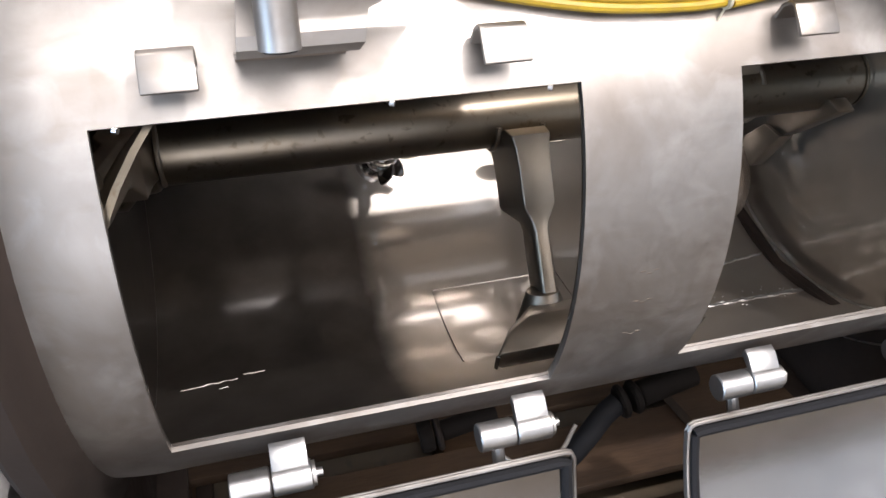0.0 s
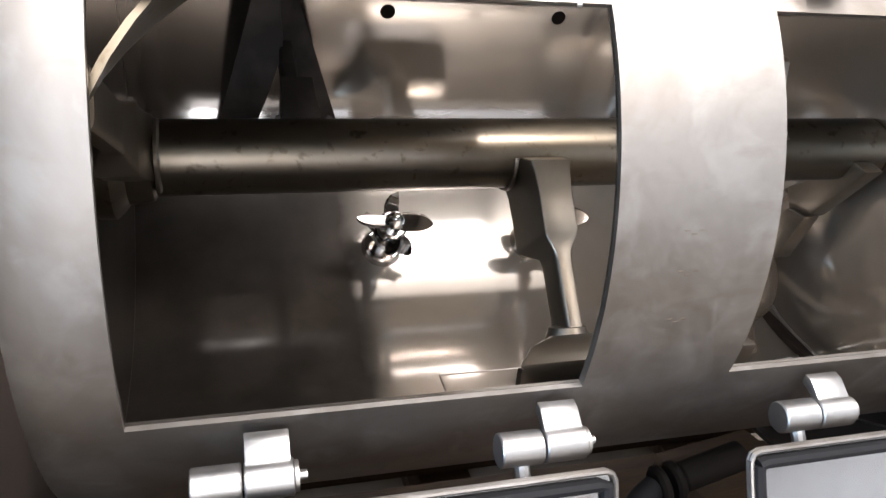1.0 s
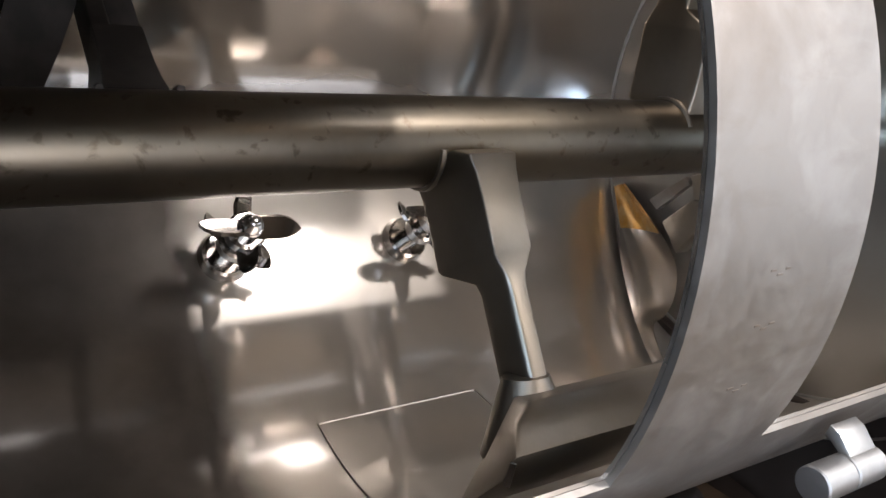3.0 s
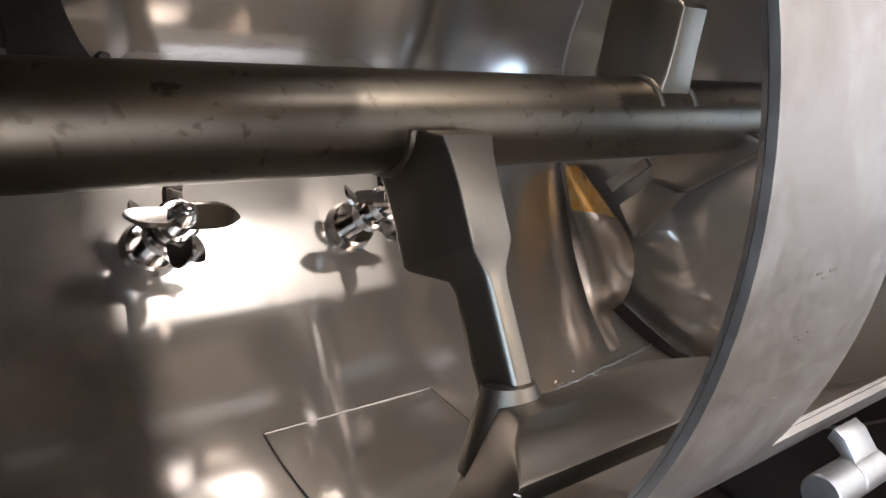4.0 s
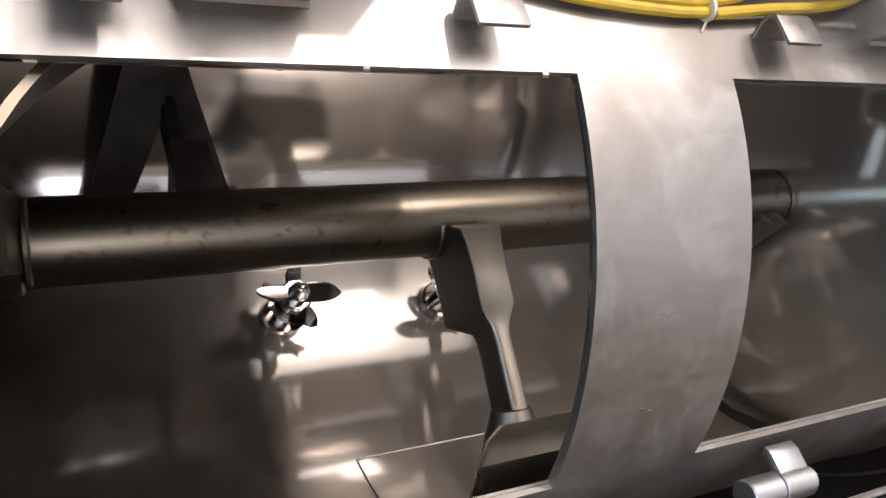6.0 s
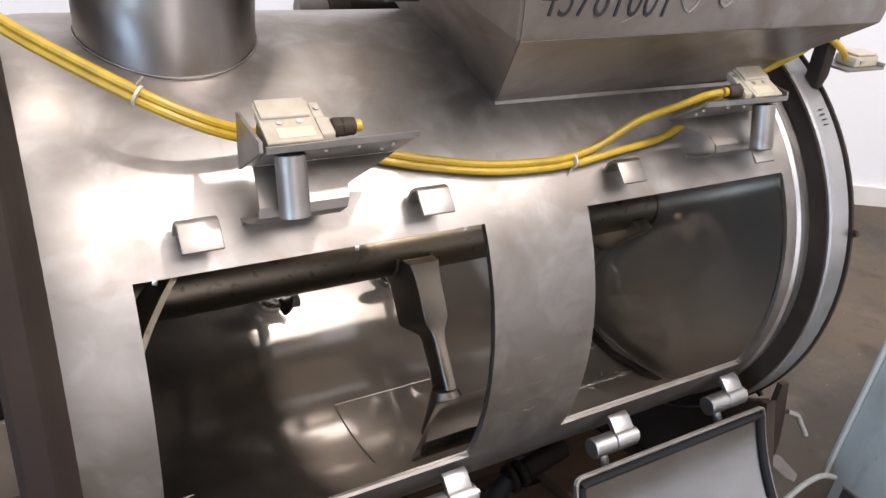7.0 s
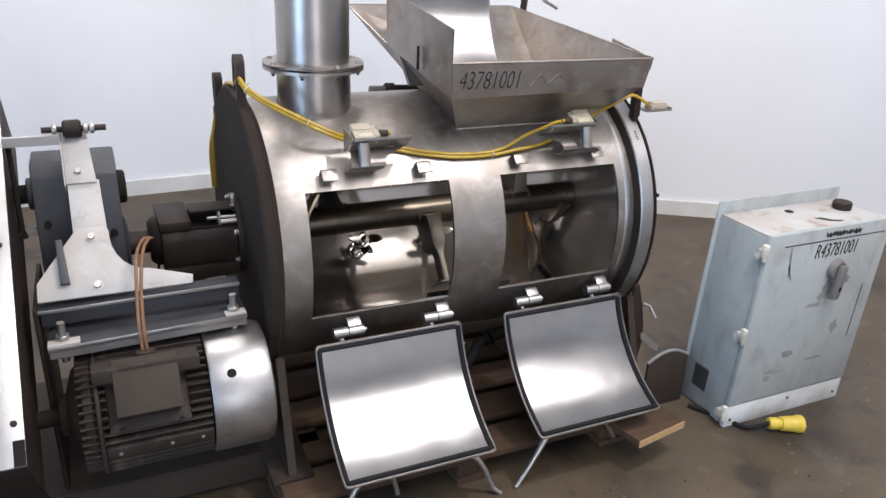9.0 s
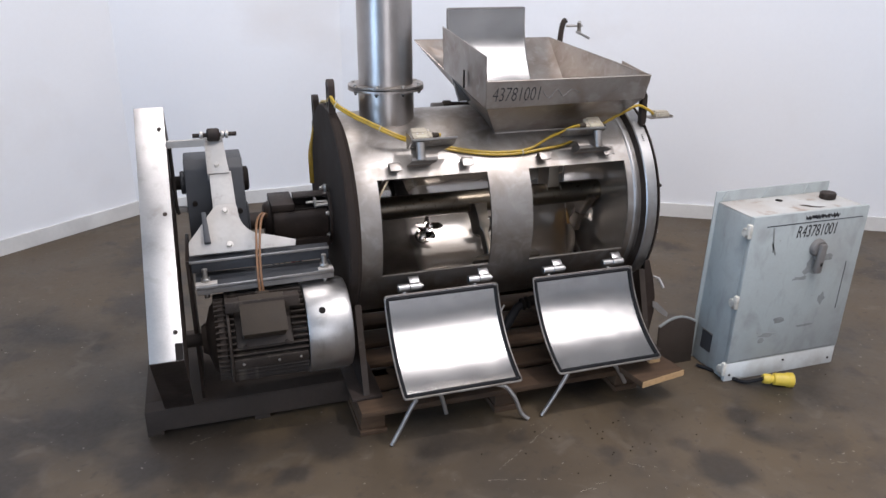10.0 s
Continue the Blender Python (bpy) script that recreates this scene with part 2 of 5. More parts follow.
stain(STEEL, 26.0, 0.62, 0.74, (0.22, 0.185, 0.15), 0.25, 0.4, (1.0, 0.35, 0.35))
stain(SHEET, 7.0, 0.44, 0.70, (0.25, 0.20, 0.165), 0.75, 0.8)
stain(SHEET, 22.0, 0.55, 0.70, (0.50, 0.47, 0.44), 0.4, 0.4)
stain(LID, 5.0, 0.50, 0.75, (0.33, 0.32, 0.31), 0.7, 0.8)
stain(LID, 16.0, 0.45, 0.85, (0.36, 0.345, 0.33), 0.5, 0.3, (0.4, 1, 1))
stain(BRIGHT, 18.0, 0.55, 0.72, (0.34, 0.32, 0.295), 0.7, 0.4)
stain(IRON, 16.0, 0.60, 0.74, (0.075, 0.055, 0.043), 0.4)
stain(MOTORPAINT, 22.0, 0.60, 0.72, (0.14, 0.115, 0.09), 0.4)
stain(GREYPLATE, 20.0, 0.62, 0.74, (0.16, 0.13, 0.10), 0.5)
for dull in (SHARE, BLACK, SKID, JBOX, RUBBER, WOOD, IRON, MOTORPAINT):
    dull.node_tree.nodes["Principled BSDF"].inputs["Specular IOR Level"].default_value = 0.2
for steel in (SHAFT, ARM):
    stain(steel, 4.0, 0.40, 0.80, (0.29, 0.23, 0.145), 0.6, 0.1)
    stain(steel, 20.0, 0.40, 0.85, (0.19, 0.155, 0.115), 0.35, 0.1)
stain(WALL, 0.9, 0.52, 0.75, (0.74, 0.76, 0.79), 0.6)


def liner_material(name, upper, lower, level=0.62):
    """Worn polished steel under an uneven brown product film, thicker below the fill level; shade is painted in at the
    drive end.
    """
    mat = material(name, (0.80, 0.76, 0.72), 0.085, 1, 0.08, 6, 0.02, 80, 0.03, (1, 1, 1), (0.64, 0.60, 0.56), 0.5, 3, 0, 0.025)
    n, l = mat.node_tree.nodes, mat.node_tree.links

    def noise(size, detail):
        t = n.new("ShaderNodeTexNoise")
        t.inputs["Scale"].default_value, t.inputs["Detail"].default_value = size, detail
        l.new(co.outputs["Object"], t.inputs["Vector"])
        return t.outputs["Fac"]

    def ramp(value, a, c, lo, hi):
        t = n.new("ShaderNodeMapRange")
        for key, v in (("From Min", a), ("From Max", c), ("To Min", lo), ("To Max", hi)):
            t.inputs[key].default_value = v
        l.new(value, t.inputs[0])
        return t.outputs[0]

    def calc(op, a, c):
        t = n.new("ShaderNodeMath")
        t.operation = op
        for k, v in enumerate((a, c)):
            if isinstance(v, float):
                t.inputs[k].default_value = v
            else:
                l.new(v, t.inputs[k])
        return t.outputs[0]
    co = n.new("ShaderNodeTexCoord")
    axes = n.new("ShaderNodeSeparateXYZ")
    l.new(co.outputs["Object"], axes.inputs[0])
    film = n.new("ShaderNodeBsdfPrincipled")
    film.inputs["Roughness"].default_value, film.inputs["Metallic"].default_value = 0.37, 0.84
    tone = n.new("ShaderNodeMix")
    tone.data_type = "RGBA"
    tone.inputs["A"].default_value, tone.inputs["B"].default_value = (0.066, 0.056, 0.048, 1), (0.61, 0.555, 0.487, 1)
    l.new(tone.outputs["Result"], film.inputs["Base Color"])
    # light and shade put into the film's tone: drive end darkened, far side lightened
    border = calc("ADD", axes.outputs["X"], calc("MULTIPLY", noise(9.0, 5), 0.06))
    shade_mix = ramp(border, 0.330, 0.400, 0.0, 0.85)
    l.new(calc("ADD", shade_mix, calc("MULTIPLY", noise(16.0, 5), 0.15)), tone.inputs["Factor"])
    # thick up to the fill level, thinner on that lighter side, with ragged borders
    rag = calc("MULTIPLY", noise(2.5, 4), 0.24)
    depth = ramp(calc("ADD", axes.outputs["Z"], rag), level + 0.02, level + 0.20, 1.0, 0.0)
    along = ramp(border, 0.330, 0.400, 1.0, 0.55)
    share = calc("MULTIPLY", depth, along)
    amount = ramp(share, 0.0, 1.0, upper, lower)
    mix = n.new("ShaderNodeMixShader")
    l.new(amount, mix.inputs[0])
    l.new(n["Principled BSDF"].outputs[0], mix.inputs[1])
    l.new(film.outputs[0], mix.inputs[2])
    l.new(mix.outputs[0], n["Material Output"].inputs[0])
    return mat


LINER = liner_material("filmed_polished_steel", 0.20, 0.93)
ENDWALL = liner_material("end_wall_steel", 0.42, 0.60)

# ---- mesh helpers ----
AY, AZ, RO, RI = 0.352, 0.698, 0.424, 0.414   # drum axis, outer and inner radius


def part(name, bm, mat, parent=None, label="", smooth=True, angle=35):
    """Links a bmesh as one mesh object, under a thing where parent is given."""
    bmesh.ops.recalc_face_normals(bm, faces=bm.faces)
    me = bpy.data.meshes.new(name)
    bm.to_mesh(me)
    bm.free()
    return from_mesh(name, me, mat, parent, label, smooth, angle)


def from_mesh(name, me, mat, parent=None, label="", smooth=True, angle=35):
    if mat:
        me.materials.append(mat)
    if smooth:
        me.shade_smooth()
        me.set_sharp_from_angle(angle=radians(angle))
    ob = new(name, me)
    if parent:
        ob.parent = parent
        ob.matrix_parent_inverse = parent.matrix_basis.inverted()
    if label:
        ob["label"] = label
    return ob


def thing(name, label, category, at=(0, 0, 0), group="", kind=""):
    ob = new(name)
    ob.location = at
    ob.empty_display_size = 0.05
    return tagged(ob, label, category, group, kind)


def bevelled(bm, w, seg=2):
    if w:
        es = [e for e in bm.edges if len(e.link_faces) == 2 and e.calc_face_angle(0) > 0.5]
        bmesh.ops.bevel(bm, geom=es, offset=w, segments=seg, affect="EDGES", profile=0.5, clamp_overlap=True)
    return bm


def box(x0, x1, y0, y1, z0, z1, bevel=0.003, bm=None):
    b = bmesh.new()
    bmesh.ops.create_cube(b, size=1, matrix=Matrix.LocRotScale(((x0 + x1) / 2, (y0 + y1) / 2, (z0 + z1) / 2), None, (abs(x1 - x0), abs(y1 - y0), abs(z1 - z0))))
    bevelled(b, bevel)
    return join(bm, b)


def join(bm, b):
    if bm is None:
        return b
    me = bpy.data.meshes.new("join")
    b.to_mesh(me)
    b.free()
    bm.from_mesh(me)
    bpy.data.meshes.remove(me)
    return bm


def turned(bm, m):
    bmesh.ops.transform(bm, matrix=m, verts=bm.verts)
    return bm


def rod(p0, p1, r0, r1=None, seg=20, bevel=0.0, bm=None):
    p0, p1 = Vector(p0), Vector(p1)
    d = p1 - p0
    b = bmesh.new()
    m = Matrix.Translation((p0 + p1) / 2) @ d.to_track_quat("Z", "Y").to_matrix().to_4x4()
    bmesh.ops.create_cone(b, cap_ends=True, segments=seg, radius1=r0, radius2=r0 if r1 is None else r1, depth=d.length, matrix=m)
    bevelled(b, bevel, 1)
    return join(bm, b)


def curve_points(pts, per=8):
    """Points of a smooth line through the given ones."""
    p = [Vector(q) for q in pts]
    p = [2 * p[0] - p[1]] + p + [2 * p[-1] - p[-2]]
    out = []
    for i in range(1, len(p) - 2):
        for k in range(per):
            t = k / per
            a, b, c, d = p[i - 1], p[i], p[i + 1], p[i + 2]
            out.append(0.5 * ((2 * b) + (c - a) * t + (2 * a - 5 * b + 4 * c - d) * t * t + (3 * b - a - 3 * c + d) * t ** 3))
    return out + [p[-2]]


def tube(pts, r, seg=10, bm=None, taper=None):
    """A round bar swept along the points."""
    b = bmesh.new()
    pts = [Vector(q) for q in pts]
    ref, rings = None, []
    for i, q in enumerate(pts):
        t = (pts[min(i + 1, len(pts) - 1)] - pts[max(i - 1, 0)]).normalized()
        if ref is None:
            ref = t.orthogonal().normalized()
        ref = (ref - t * ref.dot(t)).normalized()
        bi = t.cross(ref)
        rr = r if taper is None else r * taper(i / (len(pts) - 1))
        rings.append([b.verts.new(q + rr * (math.cos(2 * math.pi * k / seg) * ref + math.sin(2 * math.pi * k / seg) * bi)) for k in range(seg)])
    for a, c in zip(rings, rings[1:]):
        for k in range(seg):
            b.faces.new((a[k], a[(k + 1) % seg], c[(k + 1) % seg], c[k]))
    b.faces.new(rings[0][::-1])
    b.faces.new(rings[-1])
    return join(bm, b)


def prism(poly, axis, lo, hi, bevel=0.0, bm=None):
    """A flat outline, in the two other axes' order, made thick along an axis."""
    b = bmesh.new()

    def put(p, q, v):
        return {"x": (v, p, q), "y": (p, v, q), "z": (p, q, v)}[axis]
    lo_v = [b.verts.new(put(p, q, lo)) for p, q in poly]
    hi_v = [b.verts.new(put(p, q, hi)) for p, q in poly]
    b.faces.new(lo_v[::-1])
    b.faces.new(hi_v)
    for k in range(len(poly)):
        j = (k + 1) % len(poly)
        b.faces.new((lo_v[k], lo_v[j], hi_v[j], hi_v[k]))
    bmesh.ops.recalc_face_normals(b, faces=b.faces)
    bevelled(b, bevel)
    return join(bm, b)


def sheet(pts, thick=0.004, bm=None):
    """A flat plate through the corner points, made thick along its normal."""
    p = [Vector(q) for q in pts]
    nrm = (p[1] - p[0]).cross(p[2] - p[0]).normalized() * thick / 2
    b = bmesh.new()
    a = [b.verts.new(q - nrm) for q in p]
    c = [b.verts.new(q + nrm) for q in p]
    b.faces.new(a[::-1])
    b.faces.new(c)
    for k in range(len(p)):
        j = (k + 1) % len(p)
        b.faces.new((a[k], a[j], c[j], c[k]))
    bmesh.ops.recalc_face_normals(b, faces=b.faces)
    return join(bm, b)


def lathe(profile, seg=96, cy=AY, cz=AZ, closed=True):
    """A ring or disc turned about a line along x: profile of (x, radius)."""
    b = bmesh.new()
    rings = []
    for x, r in profile:
        if r < 1e-6:
            rings.append([b.verts.new((x, cy, cz))])
        else:
            rings.append([b.verts.new((x, cy + r * math.cos(2 * math.pi * k / seg), cz + r * math.sin(2 * math.pi * k / seg))) for k in range(seg)])
    pairs = list(zip(rings, rings[1:])) + ([(rings[-1], rings[0])] if closed else [])
    for a, c in pairs:
        for k in range(seg):
            j = (k + 1) % seg
            f = [a[k % len(a)], a[j % len(a)], c[j % len(c)], c[k % len(c)]]
            f = list(dict.fromkeys(f))
            if len(f) > 2:
                b.faces.new(f)
    return b


def at_angle(x, a, r):
    """A point of the drum: along it, degrees up from the level front, radius."""
    return (x, AY - r * math.cos(radians(a)), AZ + r * math.sin(radians(a)))


def grid_plate(xs, angs, ro, ri, keep, place=at_angle):
    """A curved plate with real openings: cells that keep() refuses are left out, with the plate's thickness at their edges."""
    b = bmesh.new()
    cache = {}

    def v(i, j, side):
        key = (i, j % wrap, side)
        if key not in cache:
            cache[key] = b.verts.new(place(xs[i], angs[j], ro if side[0] == "o" else ri))
        return cache[key]
    full = abs(angs[-1] - angs[0] - 360) < 1e-6
    wrap = len(angs) - 1 if full else 10 ** 6
    nx, na = len(xs) - 1, len(angs) - 1

    def kept(i, j):
        if full:
            j %= na
        return 0 <= i < nx and 0 <= j < na and keep((xs[i] + xs[i + 1]) / 2, (angs[j] + angs[j + 1]) / 2)
    for i in range(nx):
        for j in range(na):
            if not kept(i, j):
                continue
            b.faces.new((v(i, j, "o"), v(i + 1, j, "o"), v(i + 1, j + 1, "o"), v(i, j + 1, "o")))
            b.faces.new((v(i, j, "i"), v(i, j + 1, "i"), v(i + 1, j + 1, "i"), v(i + 1, j, "i")))
            for di, dj, p, q in ((-1, 0, (i, j), (i, j + 1)), (1, 0, (i + 1, j), (i + 1, j + 1)), (0, -1, (i, j), (i + 1, j)), (0, 1, (i, j + 1), (i + 1, j + 1))):
                if not kept(i + di, j + dj):
                    b.faces.new((v(*p, "o"), v(*q, "o"), v(*q, "i"), v(*p, "i")))
    return b


def spread(marks, step):
    """The marks, with even steps between them."""
    out = []
    for a, c in zip(marks, marks[1:]):
        k = max(1, round((c - a) / step))
        out += [a + (c - a) * i / k for i in range(k)]
    return out + [marks[-1]]


def bolt(p, d, r, h, mat, parent, name="bolt"):
    """A hexagon head with its washer, along direction d."""
    p, d = Vector(p), Vector(d).normalized()
    bm = rod(p - d * 0.002, p + d * h * 0.25, r * 1.25, seg=16)
    rod(p + d * h * 0.25, p + d * h, r, seg=6, bevel=r * 0.12, bm=bm)
    return part(name, bm, mat, parent)


def lettering(text, size, m, mat, parent, name="writing", shear=0.25, depth=0.0006, thick=0.0):
    cu = bpy.data.curves.new(name, "FONT")
    cu.body, cu.size, cu.shear, cu.extrude, cu.offset = text, size, shear, depth, thick
    cu.resolution_u = 3
    tmp = new(name + "_line", cu)
    me = bpy.data.meshes.new_from_object(tmp)
    bpy.data.objects.remove(tmp)
    me.transform(m)
    return from_mesh(name, me, mat, parent, smooth=False)

# ---- the room ----
HW = 4.0
C_A, C_B, C_R = Vector((-1.10, 2.86)), Vector((0.42, 2.93)), Vector((4.9, 0.30))
C_BR, C_BL = Vector((4.9, -6.2)), Vector((-4.7, -6.2))
C_L2 = Vector((-4.7, -0.02))


def slab(x0, x1, y0, y1, z0, z1):
    return box(x0, x1, y0, y1, z0, z1, 0)


tagged(part("floor", slab(-5.2, 5.4, -6.7, 3.6, -0.12, 0.0), FLOOR), "brown-grey sealed concrete floor with dark oil stains", "floor", kind="structure")
# the ceiling leaves the skylight's opening free
SKY = (-0.80, 3.40, -3.95, -1.15)
bm = slab(-5.2, SKY[0], -6.7, 3.6, HW, HW + 0.1)
for x0, x1, y0, y1 in ((SKY[1], 5.4, -6.7, 3.6), (SKY[0], SKY[1], -6.7, SKY[2]), (SKY[0], SKY[1], SKY[3], 3.6)):
    join(bm, slab(x0, x1, y0, y1, HW, HW + 0.1))
tagged(part("ceiling", bm, CEIL, smooth=False), "plain white painted ceiling with one skylight opening", "ceiling", kind="structure")


def wall(name, a, c, z0=0.0, z1=HW, thick=0.12, mat=WALL, out=0.0):
    d = (c - a).normalized()
    nrm = Vector((-d.y, d.x))
    p = [a + nrm * out, c + nrm * out, c + nrm * (out + thick), a + nrm * (out + thick)]
    return part(name, prism([(q.x, q.y) for q in p], "z", z0, z1, 0), mat, smooth=False)


S1, S2 = Vector((0.36, -6.2)), Vector((-0.96, -6.2))
W1, W2 = Vector((-4.7, -4.16)), Vector((-4.7, -1.84))
for nm, a, c, z0 in (("wall_west", C_L2, C_A, 0), ("wall_north", C_A, C_B, 0), ("wall_east", C_B, C_R, 0), ("wall_far_east", C_R, C_BR, 0), ("wall_south", C_BR, S1, 0), ("wall_south", S2, C_BL, 0), ("wall_south_lintel", S1, S2, 2.68),
                 ("wall_door_side", C_BL, W1, 0), ("wall_door_side", W2, C_L2, 0), ("wall_door_side_lintel", W1, W2, 2.78)):
    tagged(wall(nm, a, c, z0), "smooth white painted wall", "wall", kind="structure")
for a, c in ((C_L2, C_A), (C_A, C_B), (C_B, C_R)):
    tagged(wall("baseboard", a, c, 0.0, 0.095, 0.018, BASE, -0.018), "scuffed off-white baseboard", "baseboard", kind="structure")

# ---- mixing drum ----
drum = thing("mixing_drum", "horizontal stainless steel mixing drum with two open front hatches", "industrial mixer", (0.5, AY, 0.1))
D1, D2 = (0.0, 0.445), (0.622, 1.054)
A_LO, A_HI = -20.1, 33.2
INLET = (0.530, 0.85, 57.5, 99.0)
xs = spread([-0.085, D1[0], D1[1], INLET[0], D2[0], INLET[1], D2[1], 1.1695], 0.06)
angs = spread([-180, A_LO, A_HI, INLET[2], INLET[3], 180], 2.6)


def shell_keep(x, a):
    if A_LO < a < A_HI and (D1[0] < x < D1[1] or D2[0] < x < D2[1]):
        return False
    return not (INLET[0] < x < INLET[1] and INLET[2] < a < INLET[3])


def rolled(x, a, r):
    """The shell's skin, rolled in a little towards the end plate."""
    return at_angle(x, a, r - 0.006 * max(0.0, (-0.025 - x) / 0.06) ** 2)


part("shell", grid_plate(sorted(set(spread([-0.085, -0.012], 0.006) + [x for x in xs if x > -0.011])), angs, RO, RO - 0.006, shell_keep, rolled), STEEL, drum, "brushed stainless steel outer skin")
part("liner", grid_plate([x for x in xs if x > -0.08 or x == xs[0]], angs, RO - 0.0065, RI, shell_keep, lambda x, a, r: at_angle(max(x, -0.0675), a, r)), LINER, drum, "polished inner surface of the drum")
# end plates, flanges and weld rings
part("end_plate", lathe([(-0.135, 0.0), (-0.135, 0.458), (-0.128, 0.463), (-0.105, 0.463), (-0.098, 0.456), (-0.092, 0.430), (-0.083, 0.421), (-0.073, 0.413), (-0.073, 0.0)]), ENDIRON, drum, "dark grimy iron end plate")
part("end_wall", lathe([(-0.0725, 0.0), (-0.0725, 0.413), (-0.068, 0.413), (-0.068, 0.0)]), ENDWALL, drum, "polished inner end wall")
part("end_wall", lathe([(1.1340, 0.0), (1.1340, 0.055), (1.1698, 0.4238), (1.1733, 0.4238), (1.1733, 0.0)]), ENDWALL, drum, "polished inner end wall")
part("weld_ring", lathe([(1.080, 0.4242), (1.086, 0.4285), (1.096, 0.4285), (1.102, 0.4242)]), BRIGHT, drum, "bright ground weld ring")
part("flange", lathe([(1.1185, 0.4243), (1.1185, 0.4595), (1.122, 0.463), (1.167, 0.463), (1.1705, 0.4595), (1.1705, 0.4243)]), BRIGHT, drum, "stainless rim flange")
part("flange_face", lathe([(1.115, 0.4246), (1.115, 0.4575), (1.1183, 0.4575), (1.1183, 0.4246)]), IRON, drum, "dark flange face")
part("end_cover", lathe([(1.1737, 0.0), (1.1737, 0.466), (1.179, 0.466), (1.182, 0.462), (1.182, 0.0)]), IRON, drum, "dark end cover plate")
for k in range(14):
    a = -60 + k * 360 / 14
    bolt(at_angle(1.182, a, 0.445), (1, 0, 0), 0.009, 0.012, ZINC, drum)
    if k % 2:
        bolt(at_angle(1.178, a, 0.466), (0, -math.cos(radians(a)), math.sin(radians(a))), 0.006, 0.009, IRON, drum)
# stamped number on the flange rim and etched marks on the band: plain bars
for k in range(4):
    part("stamped_mark", box(1.140, 1.149, -0.0008, 0.0008, 0, 0.0035, 0), INK, drum).matrix_local = drum.matrix_basis.inverted() @ Matrix.Translation(at_angle(0, 45 - k * 1.15, 0.4632)) @ pose(0, 0, 0, 90 - (45 - k * 1.15), 0, 0)
for a in (4.5, -1.2, -8.6):
    for k in range(3):
        part("etched_mark", box(0.517 + k * 0.008, 0.523 + k * 0.008, -0.0003, 0.0003, -0.0008, 0.0008, 0), SHEET, drum).matrix_local = drum.matrix_basis.inverted() @ Matrix.Translation(at_angle(0, a - 0.5 * (k % 2), RO)) @ pose(0, 0, 0, -a, 0, 0)
# saddle legs under both ends
for x0, x1 in ((-0.118, -0.098), (1.128, 1.150)):
    part("saddle_leg", prism([(-0.075, 0.46), (-0.185, 0.125), (0.89, 0.125), (0.78, 0.46), (0.62, 0.34), (0.35, 0.29), (0.08, 0.34)], "x", x0, x1, 0.002), IRON, drum)
    part("leg_flange", sheet([(x0 - 0.002, -0.0835, 0.46), (x1 + 0.002, -0.0835, 0.46), (x1 + 0.002, -0.194, 0.12), (x0 - 0.002, -0.194, 0.12)], 0.006), MOTORPAINT, drum)
    part("foot_plate", box(x0 - 0.05, x1 + 0.05, -0.21, 0.91, 0.113, 0.125, 0.002), IRON, drum)


# lifting lugs on the end plate: rounded straps with a slotted eye
def lug(parent, y, z, lean):
    xs2 = []
    w, h = 0.030, 0.165
    outer = [(-w, -0.03)] + [(-w * math.cos(t), h - w + w * math.sin(t)) for t in [math.pi * k / 10 for k in range(11)]] + [(w, -0.03)]
    b = bmesh.new()
    iw = 0.011
    inner = [(-iw, 0.055)] + [(-iw * math.cos(t), h - 0.034 + iw * math.sin(t)) for t in [math.pi * k / 10 for k in range(11)]] + [(iw, 0.055)]
    for x in (-0.013, 0.013):
        xs2.append(([b.verts.new((x, p, q)) for p, q in outer], [b.verts.new((x, p, q)) for p, q in inner]))
    n = len(outer)
    for o, i in xs2:
        for k in range(n - 1):
            b.faces.new((o[k], o[k + 1], i[k + 1], i[k]))
        b.faces.new((o[n - 1], o[0], i[0], i[n - 1]))
    for s in (0, 1):
        for k in range(n):
            j = (k + 1) % n
            b.faces.new((xs2[0][s][k], xs2[0][s][j], xs2[1][s][j], xs2[1][s][k]))
    turned(b, Matrix.Translation((-0.118, y, z)) @ pose(0, 0, 0, lean, 0, 0))
    return part("lifting_lug", b, IRON, parent)


lug(drum, 0.262, 1.112, 3)
lug(drum, 0.665, 0.985, -6)
part("lug_pad", prism([(0.19, 1.05), (0.215, 1.135), (0.32, 1.165), (0.345, 1.05)], "x", -0.134, -0.1, 0.004), IRON, drum)
part("lug_pad", prism([(0.585, 0.95), (0.62, 1.06), (0.71, 1.03), (0.74, 0.88)], "x", -0.134, -0.1, 0.004), IRON, drum)
# latch tabs above the hatches: short bent straps
for x in (0.072, 0.362, 0.690, 0.975):
    prof = [(0.034, 0.956), (0.021, 0.983), (0.011, 0.991), (0.002, 0.9905), (-0.021, 0.9665), (-0.0175, 0.9630), (0.0035, 0.9855), (0.009, 0.9865), (0.017, 0.980), (0.029, 0.953)]
    part("latch_tab", prism(prof, "x", x - 0.023, x + 0.023, 0.0018), STEEL, drum, "small bent stainless latch tab")
